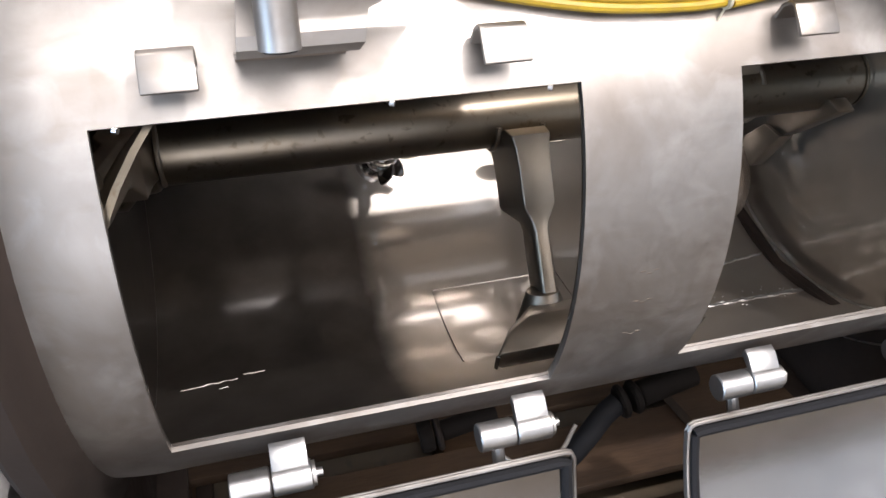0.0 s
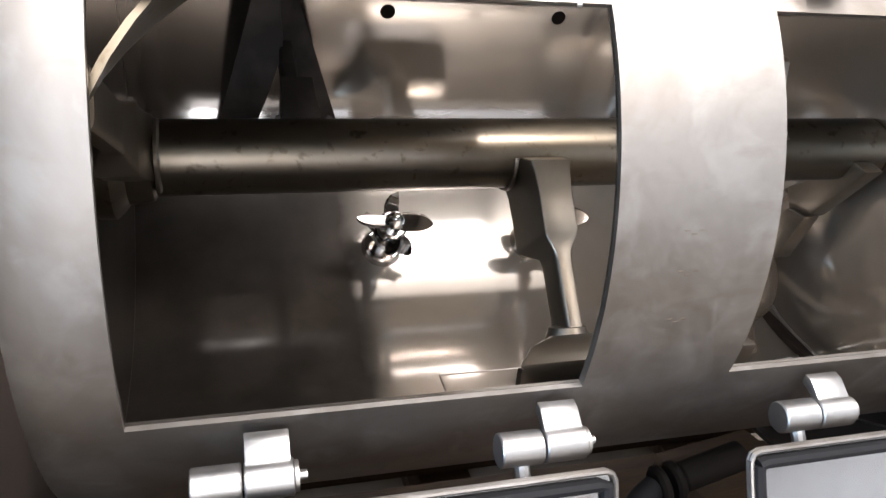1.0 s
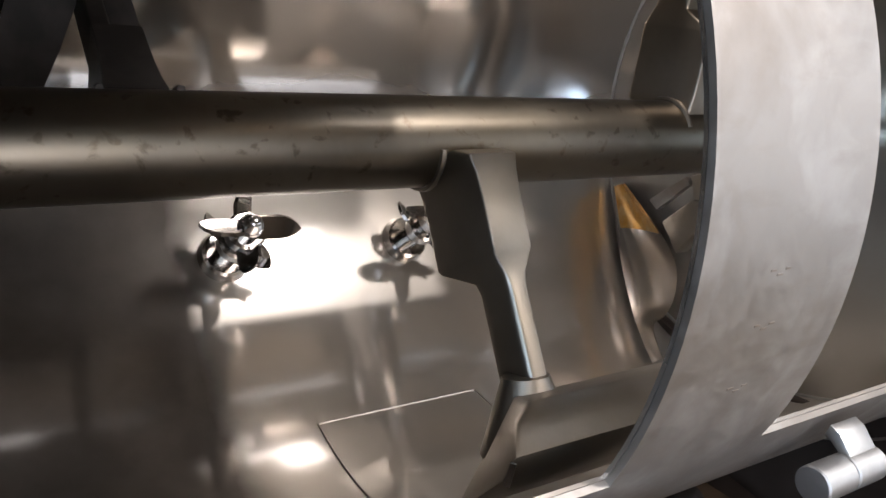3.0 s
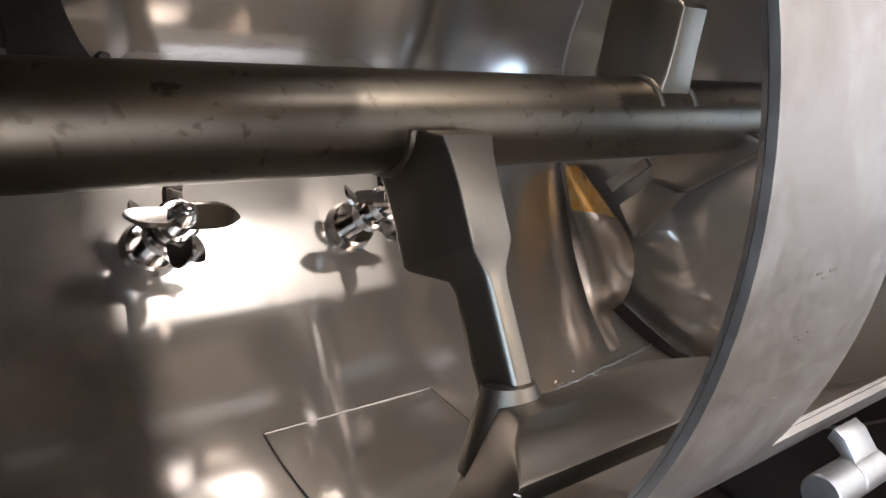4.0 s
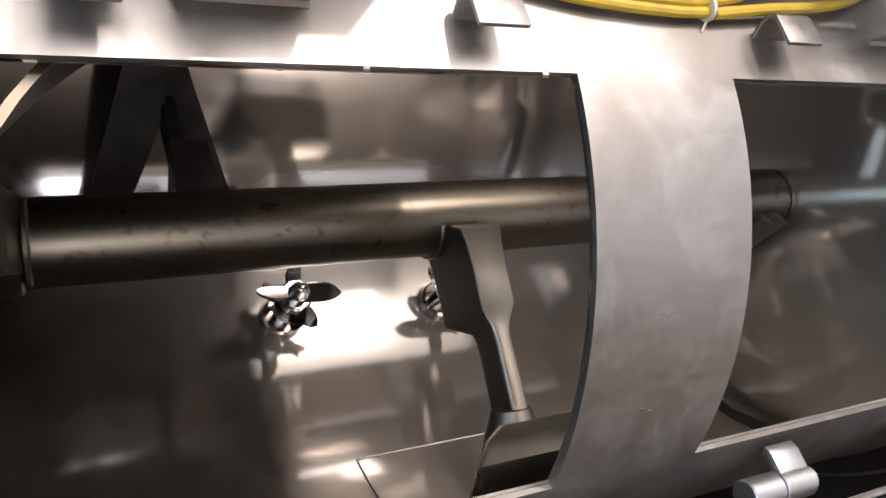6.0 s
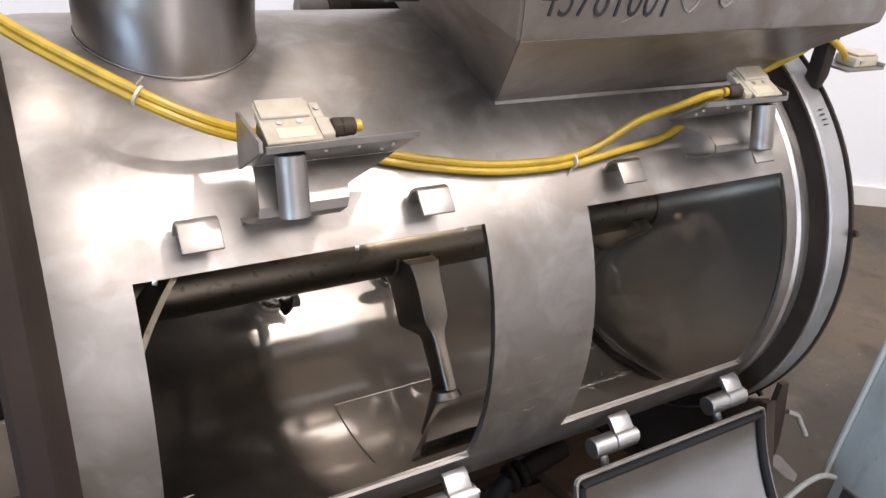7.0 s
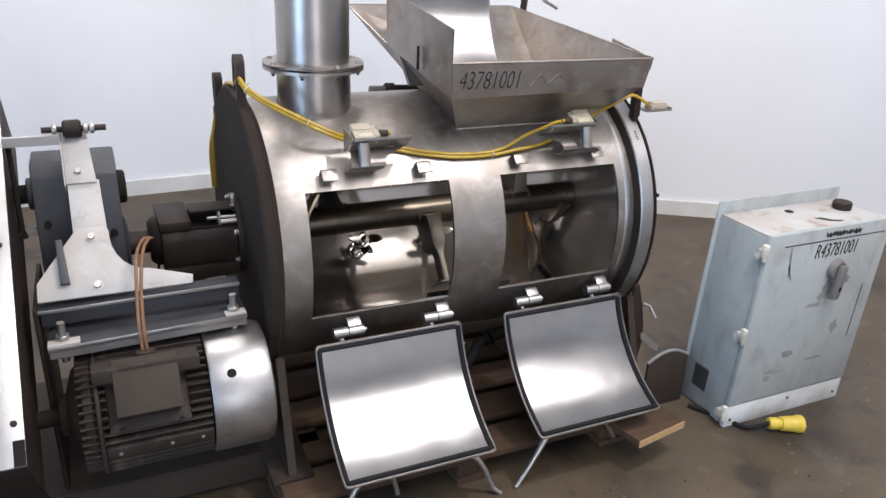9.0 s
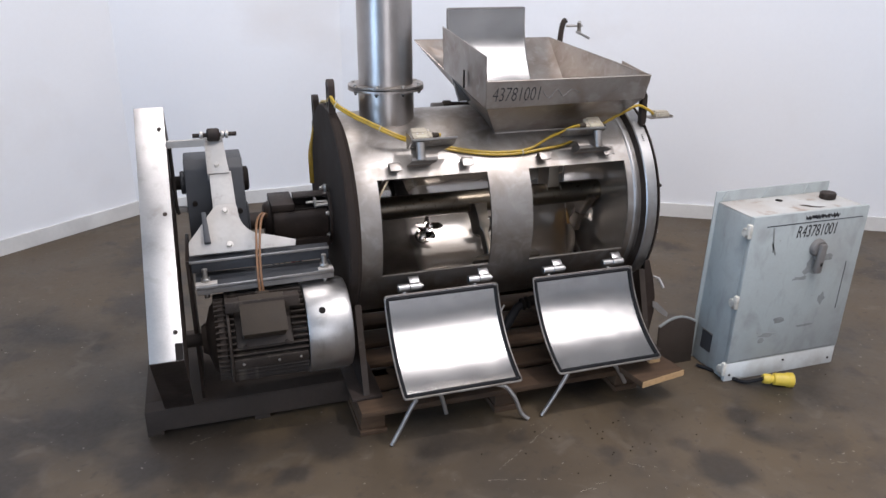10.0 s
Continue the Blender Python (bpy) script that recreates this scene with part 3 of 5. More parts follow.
# hinge straps and fixed barrels under the hatches
HY, HZ, HR = -0.078, 0.508, 0.0175
for x in (0.100, 0.391, 0.718, 0.993):
    barrel = part("hinge_barrel", rod((x + 0.001, HY, HZ), (x + 0.046, HY, HZ), HR, seg=28, bevel=0.0015), BRIGHT, drum, "bright machined hinge barrel")
    strap = [(-0.050, 0.531), (-0.052, 0.543), (-0.063, 0.540), (-0.072, 0.532), (-0.079, 0.5262), (-0.078, 0.5225), (-0.068, 0.522), (-0.058, 0.528)]
    part("strap", prism(strap, "x", x + 0.002, x + 0.043, 0.001), BRIGHT, barrel)
    part("hinge_pin", rod((x + 0.046, HY, HZ), (x + 0.058, HY, HZ), 0.005, seg=12), BRIGHT, barrel)
    part("washer", rod((x + 0.046, HY, HZ), (x + 0.050, HY, HZ), 0.0145, seg=20), ZINC, barrel)
# rivet nicks along the upper lip
for x in (0.256, 0.02, 0.41):
    part("weld_nick", rod((x, -0.004, 0.9285), (x + 0.004, -0.006, 0.9285), 0.003, seg=8), BRIGHT, drum)
# flush discharge hatch outlined in the drum's floor
hatch = [at_angle(0.430, -92 - 8, RI - 0.001), at_angle(0.680, -92 - 8, RI - 0.001), at_angle(0.690, -84, RI - 0.001), at_angle(0.690, -72, RI - 0.001)]
bm = tube(hatch, 0.0012, 6)
tube([at_angle(0.430, a, RI - 0.001) for a in range(-100, -70, 4)], 0.0012, 6, bm)
part("discharge_seam", bm, SHEET, drum)
# dark underside piping below the drum
part("drain_pipe", rod((0.70, 0.100, 0.285), (0.80, 0.105, 0.308), 0.022, seg=18, bevel=0.003), BLACK, drum)
for k in range(2):
    part("pipe_collar", rod((0.662 + 0.022 * k, 0.099, 0.276 + 0.005 * k), (0.676 + 0.022 * k, 0.0995, 0.279 + 0.005 * k), 0.029, seg=18, bevel=0.004), BLACK, drum)
part("drain_hose", tube(curve_points([(0.662, 0.099, 0.276), (0.635, 0.09, 0.262), (0.605, 0.08, 0.225), (0.575, 0.08, 0.175), (0.53, 0.10, 0.135)]), 0.019, 12), RUBBER, drum)
part("pipe_union", rod((0.330, 0.13, 0.250), (0.352, 0.13, 0.253), 0.028, seg=8, bevel=0.003), BLACK, drum)
part("union_ring", rod((0.356, 0.13, 0.2535), (0.366, 0.13, 0.255), 0.030, seg=18, bevel=0.003), IRON, drum)
part("pipe_stub", rod((0.366, 0.13, 0.255), (0.46, 0.14, 0.262), 0.017, seg=16), BLACK, drum)
part("loose_wire", tube(curve_points([(0.43, 0.06, 0.275), (0.47, 0.02, 0.272), (0.52, 0.02, 0.285), (0.56, 0.05, 0.31)]), 0.0035, 8), ZINC, drum)

# ---- hatch doors, swung down and open ----


def hatch_door(x0, x1, first):
    d = thing("hatch_door", "curved stainless hatch door hanging open, black rubber gasket round its rim", "hatch door", ((x0 + x1) / 2, HY, HZ), "hatch doors of the drum")
    w0, w1 = x0 - 0.010, x1 + 0.010
    # curved plate built closed round the drum axis, then swung down about the hinge line
    closed_a, open_a, rr = A_LO - 1.2, A_HI + 1.0, RO + 0.014
    swing = Matrix.Translation((0, HY, HZ)) @ pose(0, 0, 0, 141.5, 0, 0) @ Matrix.Translation((0, -HY, -HZ))
    a_list = spread([closed_a, open_a], 3)
    g_list = spread([closed_a + 2.0, open_a - 2.0], 3)
    plate = grid_plate([w0 + 0.003, (w0 + w1) / 2, w1 - 0.003], spread([closed_a + 0.4, open_a - 0.4], 3), rr + 0.006, rr, lambda x, a: True)
    part("door_plate", turned(plate, swing), LID, d, "brushed stainless plate with soft reflections")
    ring = [at_angle(x, a, rr - 0.003) for x, a in [(w0 + 0.009, a) for a in g_list] + [(x, g_list[-1] + 0.3) for x in spread([w0 + 0.018, w1 - 0.018], 0.05)] + [(w1 - 0.009, a) for a in g_list[::-1]] + [(x, g_list[0] - 0.3) for x in spread([w0 + 0.018, w1 - 0.018], 0.05)[::-1]]]
    part("gasket", turned(tube(ring + [ring[0]], 0.0070, 8), swing), RUBBER, d, "black rubber gasket")
    c = 0.010
    tilt = math.degrees(c / rr)
    loop = [(w0, a) for a in spread([closed_a + tilt, open_a - tilt], 3)] + [(w0 + c * 0.3, open_a - tilt * 0.3)] + [(x, open_a) for x in spread([w0 + c, w1 - c], 0.05)] + [(w1 - c * 0.3, open_a - tilt * 0.3)]
    loop += [(w1, a) for a in spread([closed_a + tilt, open_a - tilt], 3)[::-1]] + [(w1 - c * 0.3, closed_a + tilt * 0.3)] + [(x, closed_a) for x in spread([w0 + c, w1 - c], 0.05)[::-1]] + [(w0 + c * 0.3, closed_a + tilt * 0.3)]
    lip = bmesh.new()
    for r in (rr + 0.001, rr - 0.003):
        tube([at_angle(x, a, r) for x, a in loop + loop[:1]], 0.0031, 8, lip)
    part("rim", turned(lip, swing), STEEL, d, "folded stainless rim")
    for hx in ((0.100, 0.391) if first else (0.718, 0.993)):
        br = part("hinge_barrel", rod((hx - 0.046, HY, HZ), (hx - 0.001, HY, HZ), HR, seg=28, bevel=0.0015), BRIGHT, d)
        part("stem", tube([(hx - 0.022, HY - 0.004, HZ - 0.012), (hx - 0.022, HY - 0.02, HZ - 0.035), (hx - 0.022, -0.105, 0.455)], 0.008, 10), BRIGHT, br)
    # handle rods that prop the door on the floor
    if first:
        lines = ([(0.055, -0.335, 0.160), (0.030, -0.345, 0.135), (-0.012, -0.36, 0.07), (-0.056, -0.373, 0.004)],
                 [(0.375, -0.320, 0.162), (0.420, -0.330, 0.145), (0.452, -0.345, 0.10), (0.480, -0.355, 0.03), (0.506, -0.364, 0.004)],
                 [(0.160, -0.300, 0.145), (0.172, -0.302, 0.10), (0.182, -0.305, 0.055)])
    else:
        lines = ([(0.685, -0.330, 0.160), (0.668, -0.336, 0.135), (0.618, -0.348, 0.07), (0.566, -0.358, 0.004)],
                 [(0.905, -0.300, 0.158), (0.925, -0.305, 0.13), (0.945, -0.31, 0.095), (0.965, -0.312, 0.06)],
                 [(1.0, -0.31, 0.17), (1.06, -0.318, 0.168), (1.075, -0.318, 0.19)])
    for ln in lines:
        part("handle_rod", tube(curve_points(ln, 5), 0.0085, 10), BRIGHT, d, "bent bright steel rod")
    return d


hatch_door(*D1, True)
hatch_door(*D2, False)

# ---- agitator inside the drum ----
agit = thing("agitator", "worn steel agitator shaft with arms and plough shares inside the drum", "mixer shaft", (0.5, AY, AZ))
part("shaft", lathe([(-0.066, 0.0), (-0.066, 0.074), (-0.060, 0.078), (-0.040, 0.078), (-0.032, 0.070), (-0.024, 0.060), (0.000, 0.058), (0.006, 0.056), (0.010, 0.050), (1.1235, 0.050), (1.1240, 0.0475), (1.1280, 0.0475), (1.1285, 0.050), (1.1338, 0.050), (1.1338, 0.0)], 48), SHAFT, agit)


def hull_mesh(points, bevel):
    b = bmesh.new()
    for p in points:
        b.verts.new(p)
    bmesh.ops.convex_hull(b, input=b.verts)
    bmesh.ops.dissolve_limit(b, angle_limit=0.05, verts=b.verts, edges=b.edges)
    return bevelled(b, bevel)


def hull(points, name, mat, parent, bevel=0.002, label=""):
    return part(name, hull_mesh(points, bevel), mat, parent, label)


def arm(x, a, tip, name="arm", mat=ARM, lead=0.081):
    """A flat root block beside the shaft, chamfered down to a narrow bar with a rounded leading edge."""
    b = bmesh.new()
    # radius, half width along the shaft, trailing and leading side, squareness
    secs = [(0.030, 0.032, -0.030, lead - 0.022, 0.10), (0.042, 0.030, -0.033, lead, 0.09), (0.060, 0.0265, -0.033, lead, 0.08), (0.090, 0.0245, -0.033, lead, 0.07),
            (0.141, 0.0240, -0.033, lead, 0.07), (0.146, 0.0230, -0.029, lead - 0.002, 0.09), (0.167, 0.0140, lead - 0.062, lead - 0.004, 0.24), (0.180, 0.0130, lead - 0.060, lead - 0.003, 0.42), (tip, 0.0125, lead - 0.058, lead, 0.42)]
    rings = []
    ux, ur, ut = Vector((1, 0, 0)), Vector((0, -math.cos(radians(a)), math.sin(radians(a)))), Vector((0, math.sin(radians(a)), math.cos(radians(a))))
    o = Vector((x, AY, AZ))
    seg = 24
    for r, hw, t0, t1, e in secs:
        ring = []
        for k in range(seg):
            t = 2 * math.pi * (k + 0.5) / seg
            c, q = math.cos(t), math.sin(t)
            ring.append(b.verts.new(o + ur * r + ux * hw * math.copysign(abs(c) ** e, c) + ut * ((t0 + t1) / 2 + (t1 - t0) / 2 * math.copysign(abs(q) ** e, q))))
        rings.append(ring)
    for p, q in zip(rings, rings[1:]):
        for k in range(seg):
            b.faces.new((p[k], p[(k + 1) % seg], q[(k + 1) % seg], q[k]))
    b.faces.new(rings[0][::-1])
    b.faces.new(rings[-1])
    made = part(name, b, mat, agit, angle=24)
    # fillet weld round the root
    rnd = random.Random(int(x * 1000))
    for s in (-1, 1):
        run = [Vector((x + s * 0.034, AY, AZ)) + ur * (0.050 * math.cos(w) + 0.002) + ut * 0.050 * math.sin(w) for w in [-1.1 + 2.2 * k / 12 for k in range(13)]]
        part("root_weld", tube(run, 0.0040, 6, taper=lambda u: 0.75 + 0.4 * rnd.random()), mat, made)
    return made


# lower front arm with its plough share
arm(0.520, -53.7, 0.300)
share = hull([(0.397, 0.008, 0.551), (0.70, 0.008, 0.551), (0.397, 0.018, 0.520), (0.70, 0.018, 0.520), (0.420, 0.040, 0.556), (0.456, 0.067, 0.551), (0.70, 0.067, 0.551), (0.492, 0.128, 0.510), (0.70, 0.128, 0.510), at_angle(0.465, -60, 0.398), at_angle(0.70, -60, 0.398)], "plough_share", ARM, agit, 0.005)
part("socket", rod((0.513, 0.140, 0.522), (0.513, 0.112, 0.452), 0.024, 0.050, 24), ARM, share)
part("ground_tip", sheet([(0.3955, 0.010, 0.547), (0.3955, 0.0125, 0.523), (0.3985, 0.0085, 0.523), (0.3985, 0.006, 0.547)], 0.002), POLISH, share, "bright worn tip")
# upper arm
arm(0.897, 93, 0.32)
# arm at the far end with a thin curved scraper
hull([(x + dx, y, z) for x, y, z in ((1.08, 0.460, 0.600), (1.06, 0.314, 0.668), (1.06, 0.300, 0.690), (1.06, 0.271, 0.681), (1.08, 0.393, 0.565), (1.08, 0.443, 0.565)) for dx in (0.0, 0.035)], "arm_web", ARM, agit, 0.004)
hull([(x + dx, y, z) for x, y, z in ((1.070, 0.487, 0.509), (1.070, 0.436, 0.568), (1.070, 0.386, 0.568), (1.080, 0.448, 0.463)) for dx in (0.0, 0.032)], "arm_foot", ARM, agit, 0.004)
hull([(x + dx, y, z) for x, y, z in ((1.100, 0.551, 0.524), (1.090, 0.478, 0.592), (1.092, 0.466, 0.582), (1.102, 0.530, 0.512)) for dx in (0.0, 0.012)], "arm_clip", SHEET, agit, 0.002)
outer = [(1.156, 0.697, 0.495), (1.148, 0.675, 0.463), (1.138, 0.647, 0.428), (1.126, 0.615, 0.397), (1.108, 0.574, 0.366), (1.088, 0.530, 0.340), (1.070, 0.493, 0.323), (1.052, 0.457, 0.312), (1.032, 0.418, 0.304), (1.012, 0.381, 0.299)]
inner = [(1.135, 0.648, 0.520), (1.110, 0.562, 0.498), (1.100, 0.502, 0.475), (1.095, 0.458, 0.447), (1.090, 0.437, 0.416), (1.080, 0.426, 0.380), (1.065, 0.424, 0.357), (1.048, 0.427, 0.341), (1.035, 0.403, 0.325), (1.020, 0.369, 0.313)]


def scraper_sheet(rows, cols, lift, thick):
    """A hollow-ground sheet between the scraper's outer and inner edge."""
    away = Vector((0.78, 0.60, -0.18))
    pairs = list(zip(curve_points(outer, 3), curve_points(inner, 3)))[rows[0]:rows[1]]
    skin = [[p.lerp(q, u) + away * ((p - q).length * 0.75 * u * (1 - u) - lift) for u in cols] for p, q in pairs]
    b = bmesh.new()
    fr = [[b.verts.new(v) for v in row] for row in skin]
    bk = [[b.verts.new(v + away * thick) for v in row] for row in skin]
    n, m = len(fr), len(cols)
    for k in range(n - 1):
        for j in range(m - 1):
            b.faces.new((fr[k][j], fr[k][j + 1], fr[k + 1][j + 1], fr[k + 1][j]))
            b.faces.new((bk[k][j], bk[k + 1][j], bk[k + 1][j + 1], bk[k][j + 1]))
        for j in (0, m - 1):
            b.faces.new((fr[k][j], fr[k + 1][j], bk[k + 1][j], bk[k][j]))
    for k in (0, n - 1):
        for j in range(m - 1):
            b.faces.new((fr[k][j], fr[k][j + 1], bk[k][j + 1], bk[k][j]))
    bmesh.ops.recalc_face_normals(b, faces=b.faces)
    return b


part("scraper_blade", scraper_sheet((0, 99), [k / 8 for k in range(9)], 0.0, 0.005), SCRAPER, agit, "bright heat-tinted curved scraper blade")
part("worn_tip", scraper_sheet((0, 7), [0.10 + 0.86 * k / 6 for k in range(7)], 0.0012, 0.0008), HEATTINT, agit, "orange heat-tinted scraper tip")
# rear arm whose plough share spreads into two wings, all near black
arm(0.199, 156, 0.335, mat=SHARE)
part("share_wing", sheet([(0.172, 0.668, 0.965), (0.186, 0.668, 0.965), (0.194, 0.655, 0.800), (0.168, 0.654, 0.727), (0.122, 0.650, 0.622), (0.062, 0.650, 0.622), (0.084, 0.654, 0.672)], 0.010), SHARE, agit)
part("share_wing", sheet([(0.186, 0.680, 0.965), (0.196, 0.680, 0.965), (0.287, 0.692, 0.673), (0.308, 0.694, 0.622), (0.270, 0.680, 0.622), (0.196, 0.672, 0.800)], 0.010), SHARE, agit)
# curved end scraper by the end wall: a hollow-ground crescent
bm = bmesh.new()
arc = [[at_angle(-0.048 + 0.0018 * k * k + dx, 4 + 4.4 * k, r) for dx, r in ((0.0, 0.335), (0.006, 0.352), (0.008, 0.375), (0.018, 0.405))] for k in range(10)]
fr = [[bm.verts.new(p) for p in row] for row in arc]
bk = [[bm.verts.new(Vector(p) + Vector((-0.008, 0, 0))) for p in row] for row in arc]
for k in range(9):
    for j in range(3):
        bm.faces.new((fr[k][j], fr[k][j + 1], fr[k + 1][j + 1], fr[k + 1][j]))
        bm.faces.new((bk[k][j], bk[k + 1][j], bk[k + 1][j + 1], bk[k][j + 1]))
    for j in (0, 3):
        bm.faces.new((fr[k][j], fr[k + 1][j], bk[k + 1][j], bk[k][j]))
for k in (0, 9):
    for j in range(3):
        bm.faces.new((fr[k][j], fr[k][j + 1], bk[k][j + 1], bk[k][j]))
part("scraper_blade", bm, SHAFT, agit)
arm(-0.02, 20, 0.345, lead=0.05)

# ---- high-speed choppers in the rear wall ----


def leaf(bb, o, d, w, ax, reach, wide, bend):
    """One flat blade with a rounded point, a little bent along its spindle."""
    rows = [(0.012, 0.0, 0.80), (0.3, 0.0, 1.0), (0.6, 0.1, 0.98), (0.78, 0.35, 0.82), (0.9, 0.62, 0.55), (0.97, 0.86, 0.26), (1.0, 1.0, 0.05)]
    rings = []
    for u, v, h in rows:
        p, hw = o + d * reach * u - ax * bend * v, wide * h
        rings.append([bb.verts.new(p + w * hw + ax * 0.0025), bb.verts.new(p - w * hw + ax * 0.0025), bb.verts.new(p - w * hw * 0.9 - ax * 0.0025), bb.verts.new(p + w * hw * 0.9 - ax * 0.0025)])
    for p, q in zip(rings, rings[1:]):
        for k in range(4):
            bb.faces.new((p[k], p[(k + 1) % 4], q[(k + 1) % 4], q[k]))
    bb.faces.new(rings[0][::-1])
    bb.faces.new(rings[-1])
    return bb


def chopper(x):
    chop = thing("chopper", "small bright chopper head with bent blades in the drum's rear wall", "chopper", (x, 0.60, 0.49), "choppers in the drum")
    ax = Vector((0, 0.766, -0.643))
    base = Vector((x, 0.6685, 0.4325))
    side, up = Vector((1, 0, 0)), ax.cross(Vector((1, 0, 0))).normalized()
    part("seal_collar", rod(base, base - ax * 0.022, 0.040, 0.034, 28, 0.003), POLISH, chop)
    part("spindle", rod(base - ax * 0.020, base - ax * 0.150, 0.017, seg=20, bevel=0.002), POLISH, chop)
    for lev in (0.060, 0.105):
        part("hub", rod(base - ax * lev, base - ax * (lev + 0.026), 0.027, seg=22, bevel=0.004), POLISH, chop)
    part("cap_nut", rod(base - ax * 0.150, base - ax * 0.168, 0.016, 0.008, 14, 0.003), POLISH, chop)
    for lev, turn, reach, bend in ((0.140, 4, 0.068, 0.004), (0.140, 184, 0.066, 0.004), (0.118, 92, 0.060, 0.018), (0.118, 272, 0.060, 0.018), (0.072, 40, 0.056, 0.012), (0.072, 220, 0.056, 0.012)):
        d = side * math.cos(radians(turn)) + up * math.sin(radians(turn))
        part("blade", leaf(bmesh.new(), base - ax * lev, d, (ax.cross(d) * 0.80 + ax * 0.60), (ax * 0.80 - ax.cross(d) * 0.60), reach, 0.0175, bend), POLISH, chop)
    return chop


chopper(0.372)
chopper(0.671)

# ---- marks on the drum's inner wall ----
for x in (0.384, 0.714):
    part("vent_hole", rod(at_angle(x, 156.9, RI + 0.004), at_angle(x, 156.9, RI - 0.0012), 0.0135, seg=20), BLACK, drum, "dark round hole in the rear wall")


def bead(x0, x1, a0, a1, r, seed, jag=0.004):
    rnd = random.Random(seed)
    n = max(4, int(abs(x1 - x0) / 0.008))
    return tube([at_angle(x0 + (x1 - x0) * k / n, a0 + (a1 - a0) * k / n + rnd.uniform(-jag, jag) * 60, RI + 0.0004) for k in range(n + 1)], r, 6, taper=lambda u: 0.5 + 0.5 * rnd.random())


for k, (x0, x1, a0, a1, r) in enumerate(((0.78, 1.165, -89.0, -95, 0.0036), (0.92, 1.165, -76.6, -76.0, 0.0044), (0.930, 1.165, -77.4, -76.9, 0.003), (-0.03, 0.06, -80.5, -81.5, 0.0022), (0.070, 0.105, -82.5, -82.5, 0.0022), (0.64, 0.76, -40, -42, 0.0016), (0.03, 0.044, -79, -79, 0.0018))):
    part("weld_seam", bead(x0, x1, a0, a1, r, k), BRIGHT if x0 > 0.7 else SHEET, drum)
# spatter beside the floor seams
rnd = random.Random(21)
sp = bmesh.new()
for k in range(90):
    a, x = (rnd.gauss(-90, 1.6), rnd.uniform(0.79, 1.0)) if k < 50 else (rnd.gauss(-77, 1.5), rnd.uniform(0.95, 1.16))
    p = Vector(at_angle(x, a, RI - 0.0003))
    rod(p, p + Vector((0, 0, 0.0012)), rnd.uniform(0.0008, 0.0022), 0.0004, 6, bm=sp)
tagged(part("weld_spatter", sp, BRIGHT, drum), kind="stuff")
# bead round the corner of the far end wall
rnd = random.Random(5)
part("corner_bead", tube([at_angle(1.1665, -178 + 2.5 * k, RI - 0.0008 + rnd.uniform(-0.0006, 0.0006)) for k in range(145)], 0.0030, 6, taper=lambda u: 0.7 + 0.5 * rnd.random()), BRIGHT, drum)

# ---- exhaust stack ----
stack = thing("vent_stack", "tall round stainless vent pipe bolted together at a flange", "pipe", (0.115, 0.30, 1.06))
SX, SY, SR = 0.115, 0.300, 0.112


def ring_pipe(z0, z1, r, t=0.004, seg=56, warp=0.0):
    b = bmesh.new()
    rings = []
    for rr, z in ((r, z0), (r, z1), (r - t, z1), (r - t, z0)):
        rings.append([b.verts.new((SX + rr * math.cos(2 * math.pi * k / seg), SY + rr * math.sin(2 * math.pi * k / seg), z + warp * math.sin(8 * math.pi * k / seg + 0.6) * math.sin(2 * math.pi * k / seg + 1.0) * (rr - SR) / 0.03)) for k in range(seg)])
    for p, q in zip(rings, rings[1:] + rings[:1]):
        for k in range(seg):
            b.faces.new((p[k], p[(k + 1) % seg], q[(k + 1) % seg], q[k]))
    return b


part("lower_pipe", ring_pipe(1.085, 1.224, SR), PIPE, stack)
part("upper_pipe", ring_pipe(1.242, 2.15, SR - 0.003), PIPE, stack)
for z, thick, warp in ((1.2235, 0.0095, 0.0), (1.2365, 0.0025, 0.0022), (1.2415, 0.0025, 0.0018)):
    part("pipe_flange", ring_pipe(z, z + thick, 0.152, 0.045, 72, warp), SHEET, stack)
for k in range(8):
    a = 2 * math.pi * (k + 0.35) / 8
    p = (SX + 0.137 * math.cos(a), SY + 0.137 * math.sin(a))
    bo = bolt((*p, 1.244), (0, 0, 1), 0.0080, 0.007, ZINC, stack)
    part("nut", rod((*p, 1.2233), (*p, 1.2155), 0.0082, seg=6, bevel=0.001), MOUNTGREY, bo)
    part("bolt_end", rod((*p, 1.2155), (*p, 1.2095), 0.0045, seg=10), IRON, bo)
# seam weld at the foot
part("weld_bead", tube([(SX + (SR + 0.002) * math.cos(t), SY + (SR + 0.002) * math.sin(t), AZ + math.sqrt(max(0.0, RO ** 2 - (SY + SR * math.sin(t) - AY) ** 2)) + 0.001) for t in [2 * math.pi * k / 48 for k in range(49)]], 0.0012, 8), STEEL, stack)

# ---- feed hopper ----
hop = thing("feed_hopper", "open stainless sheet feed hopper welded over the drum inlet", "hopper", (0.75, 0.3, 1.1))
FL, FR, BR, BL = (0.412, -0.062, 1.288), (1.106, -0.060, 1.284), (1.030, 0.730, 1.358), (0.335, 0.650, 1.372)
FLb, FRb = (0.418, -0.056, 1.188), (1.088, -0.0547, 1.196)
bFL, bFR, bBR, bBL = (0.525, 0.124, 1.052), (1.005, 0.124, 1.056), (1.005, 0.420, 1.113), (0.525, 0.420, 1.113)
part("front_panel", sheet([FL, FR, FRb, FLb]), SHEET, hop, "mill-finish sheet with marker writing")
part("front_slope", sheet([FLb, FRb, bFR, bFL]), SHEET, hop)
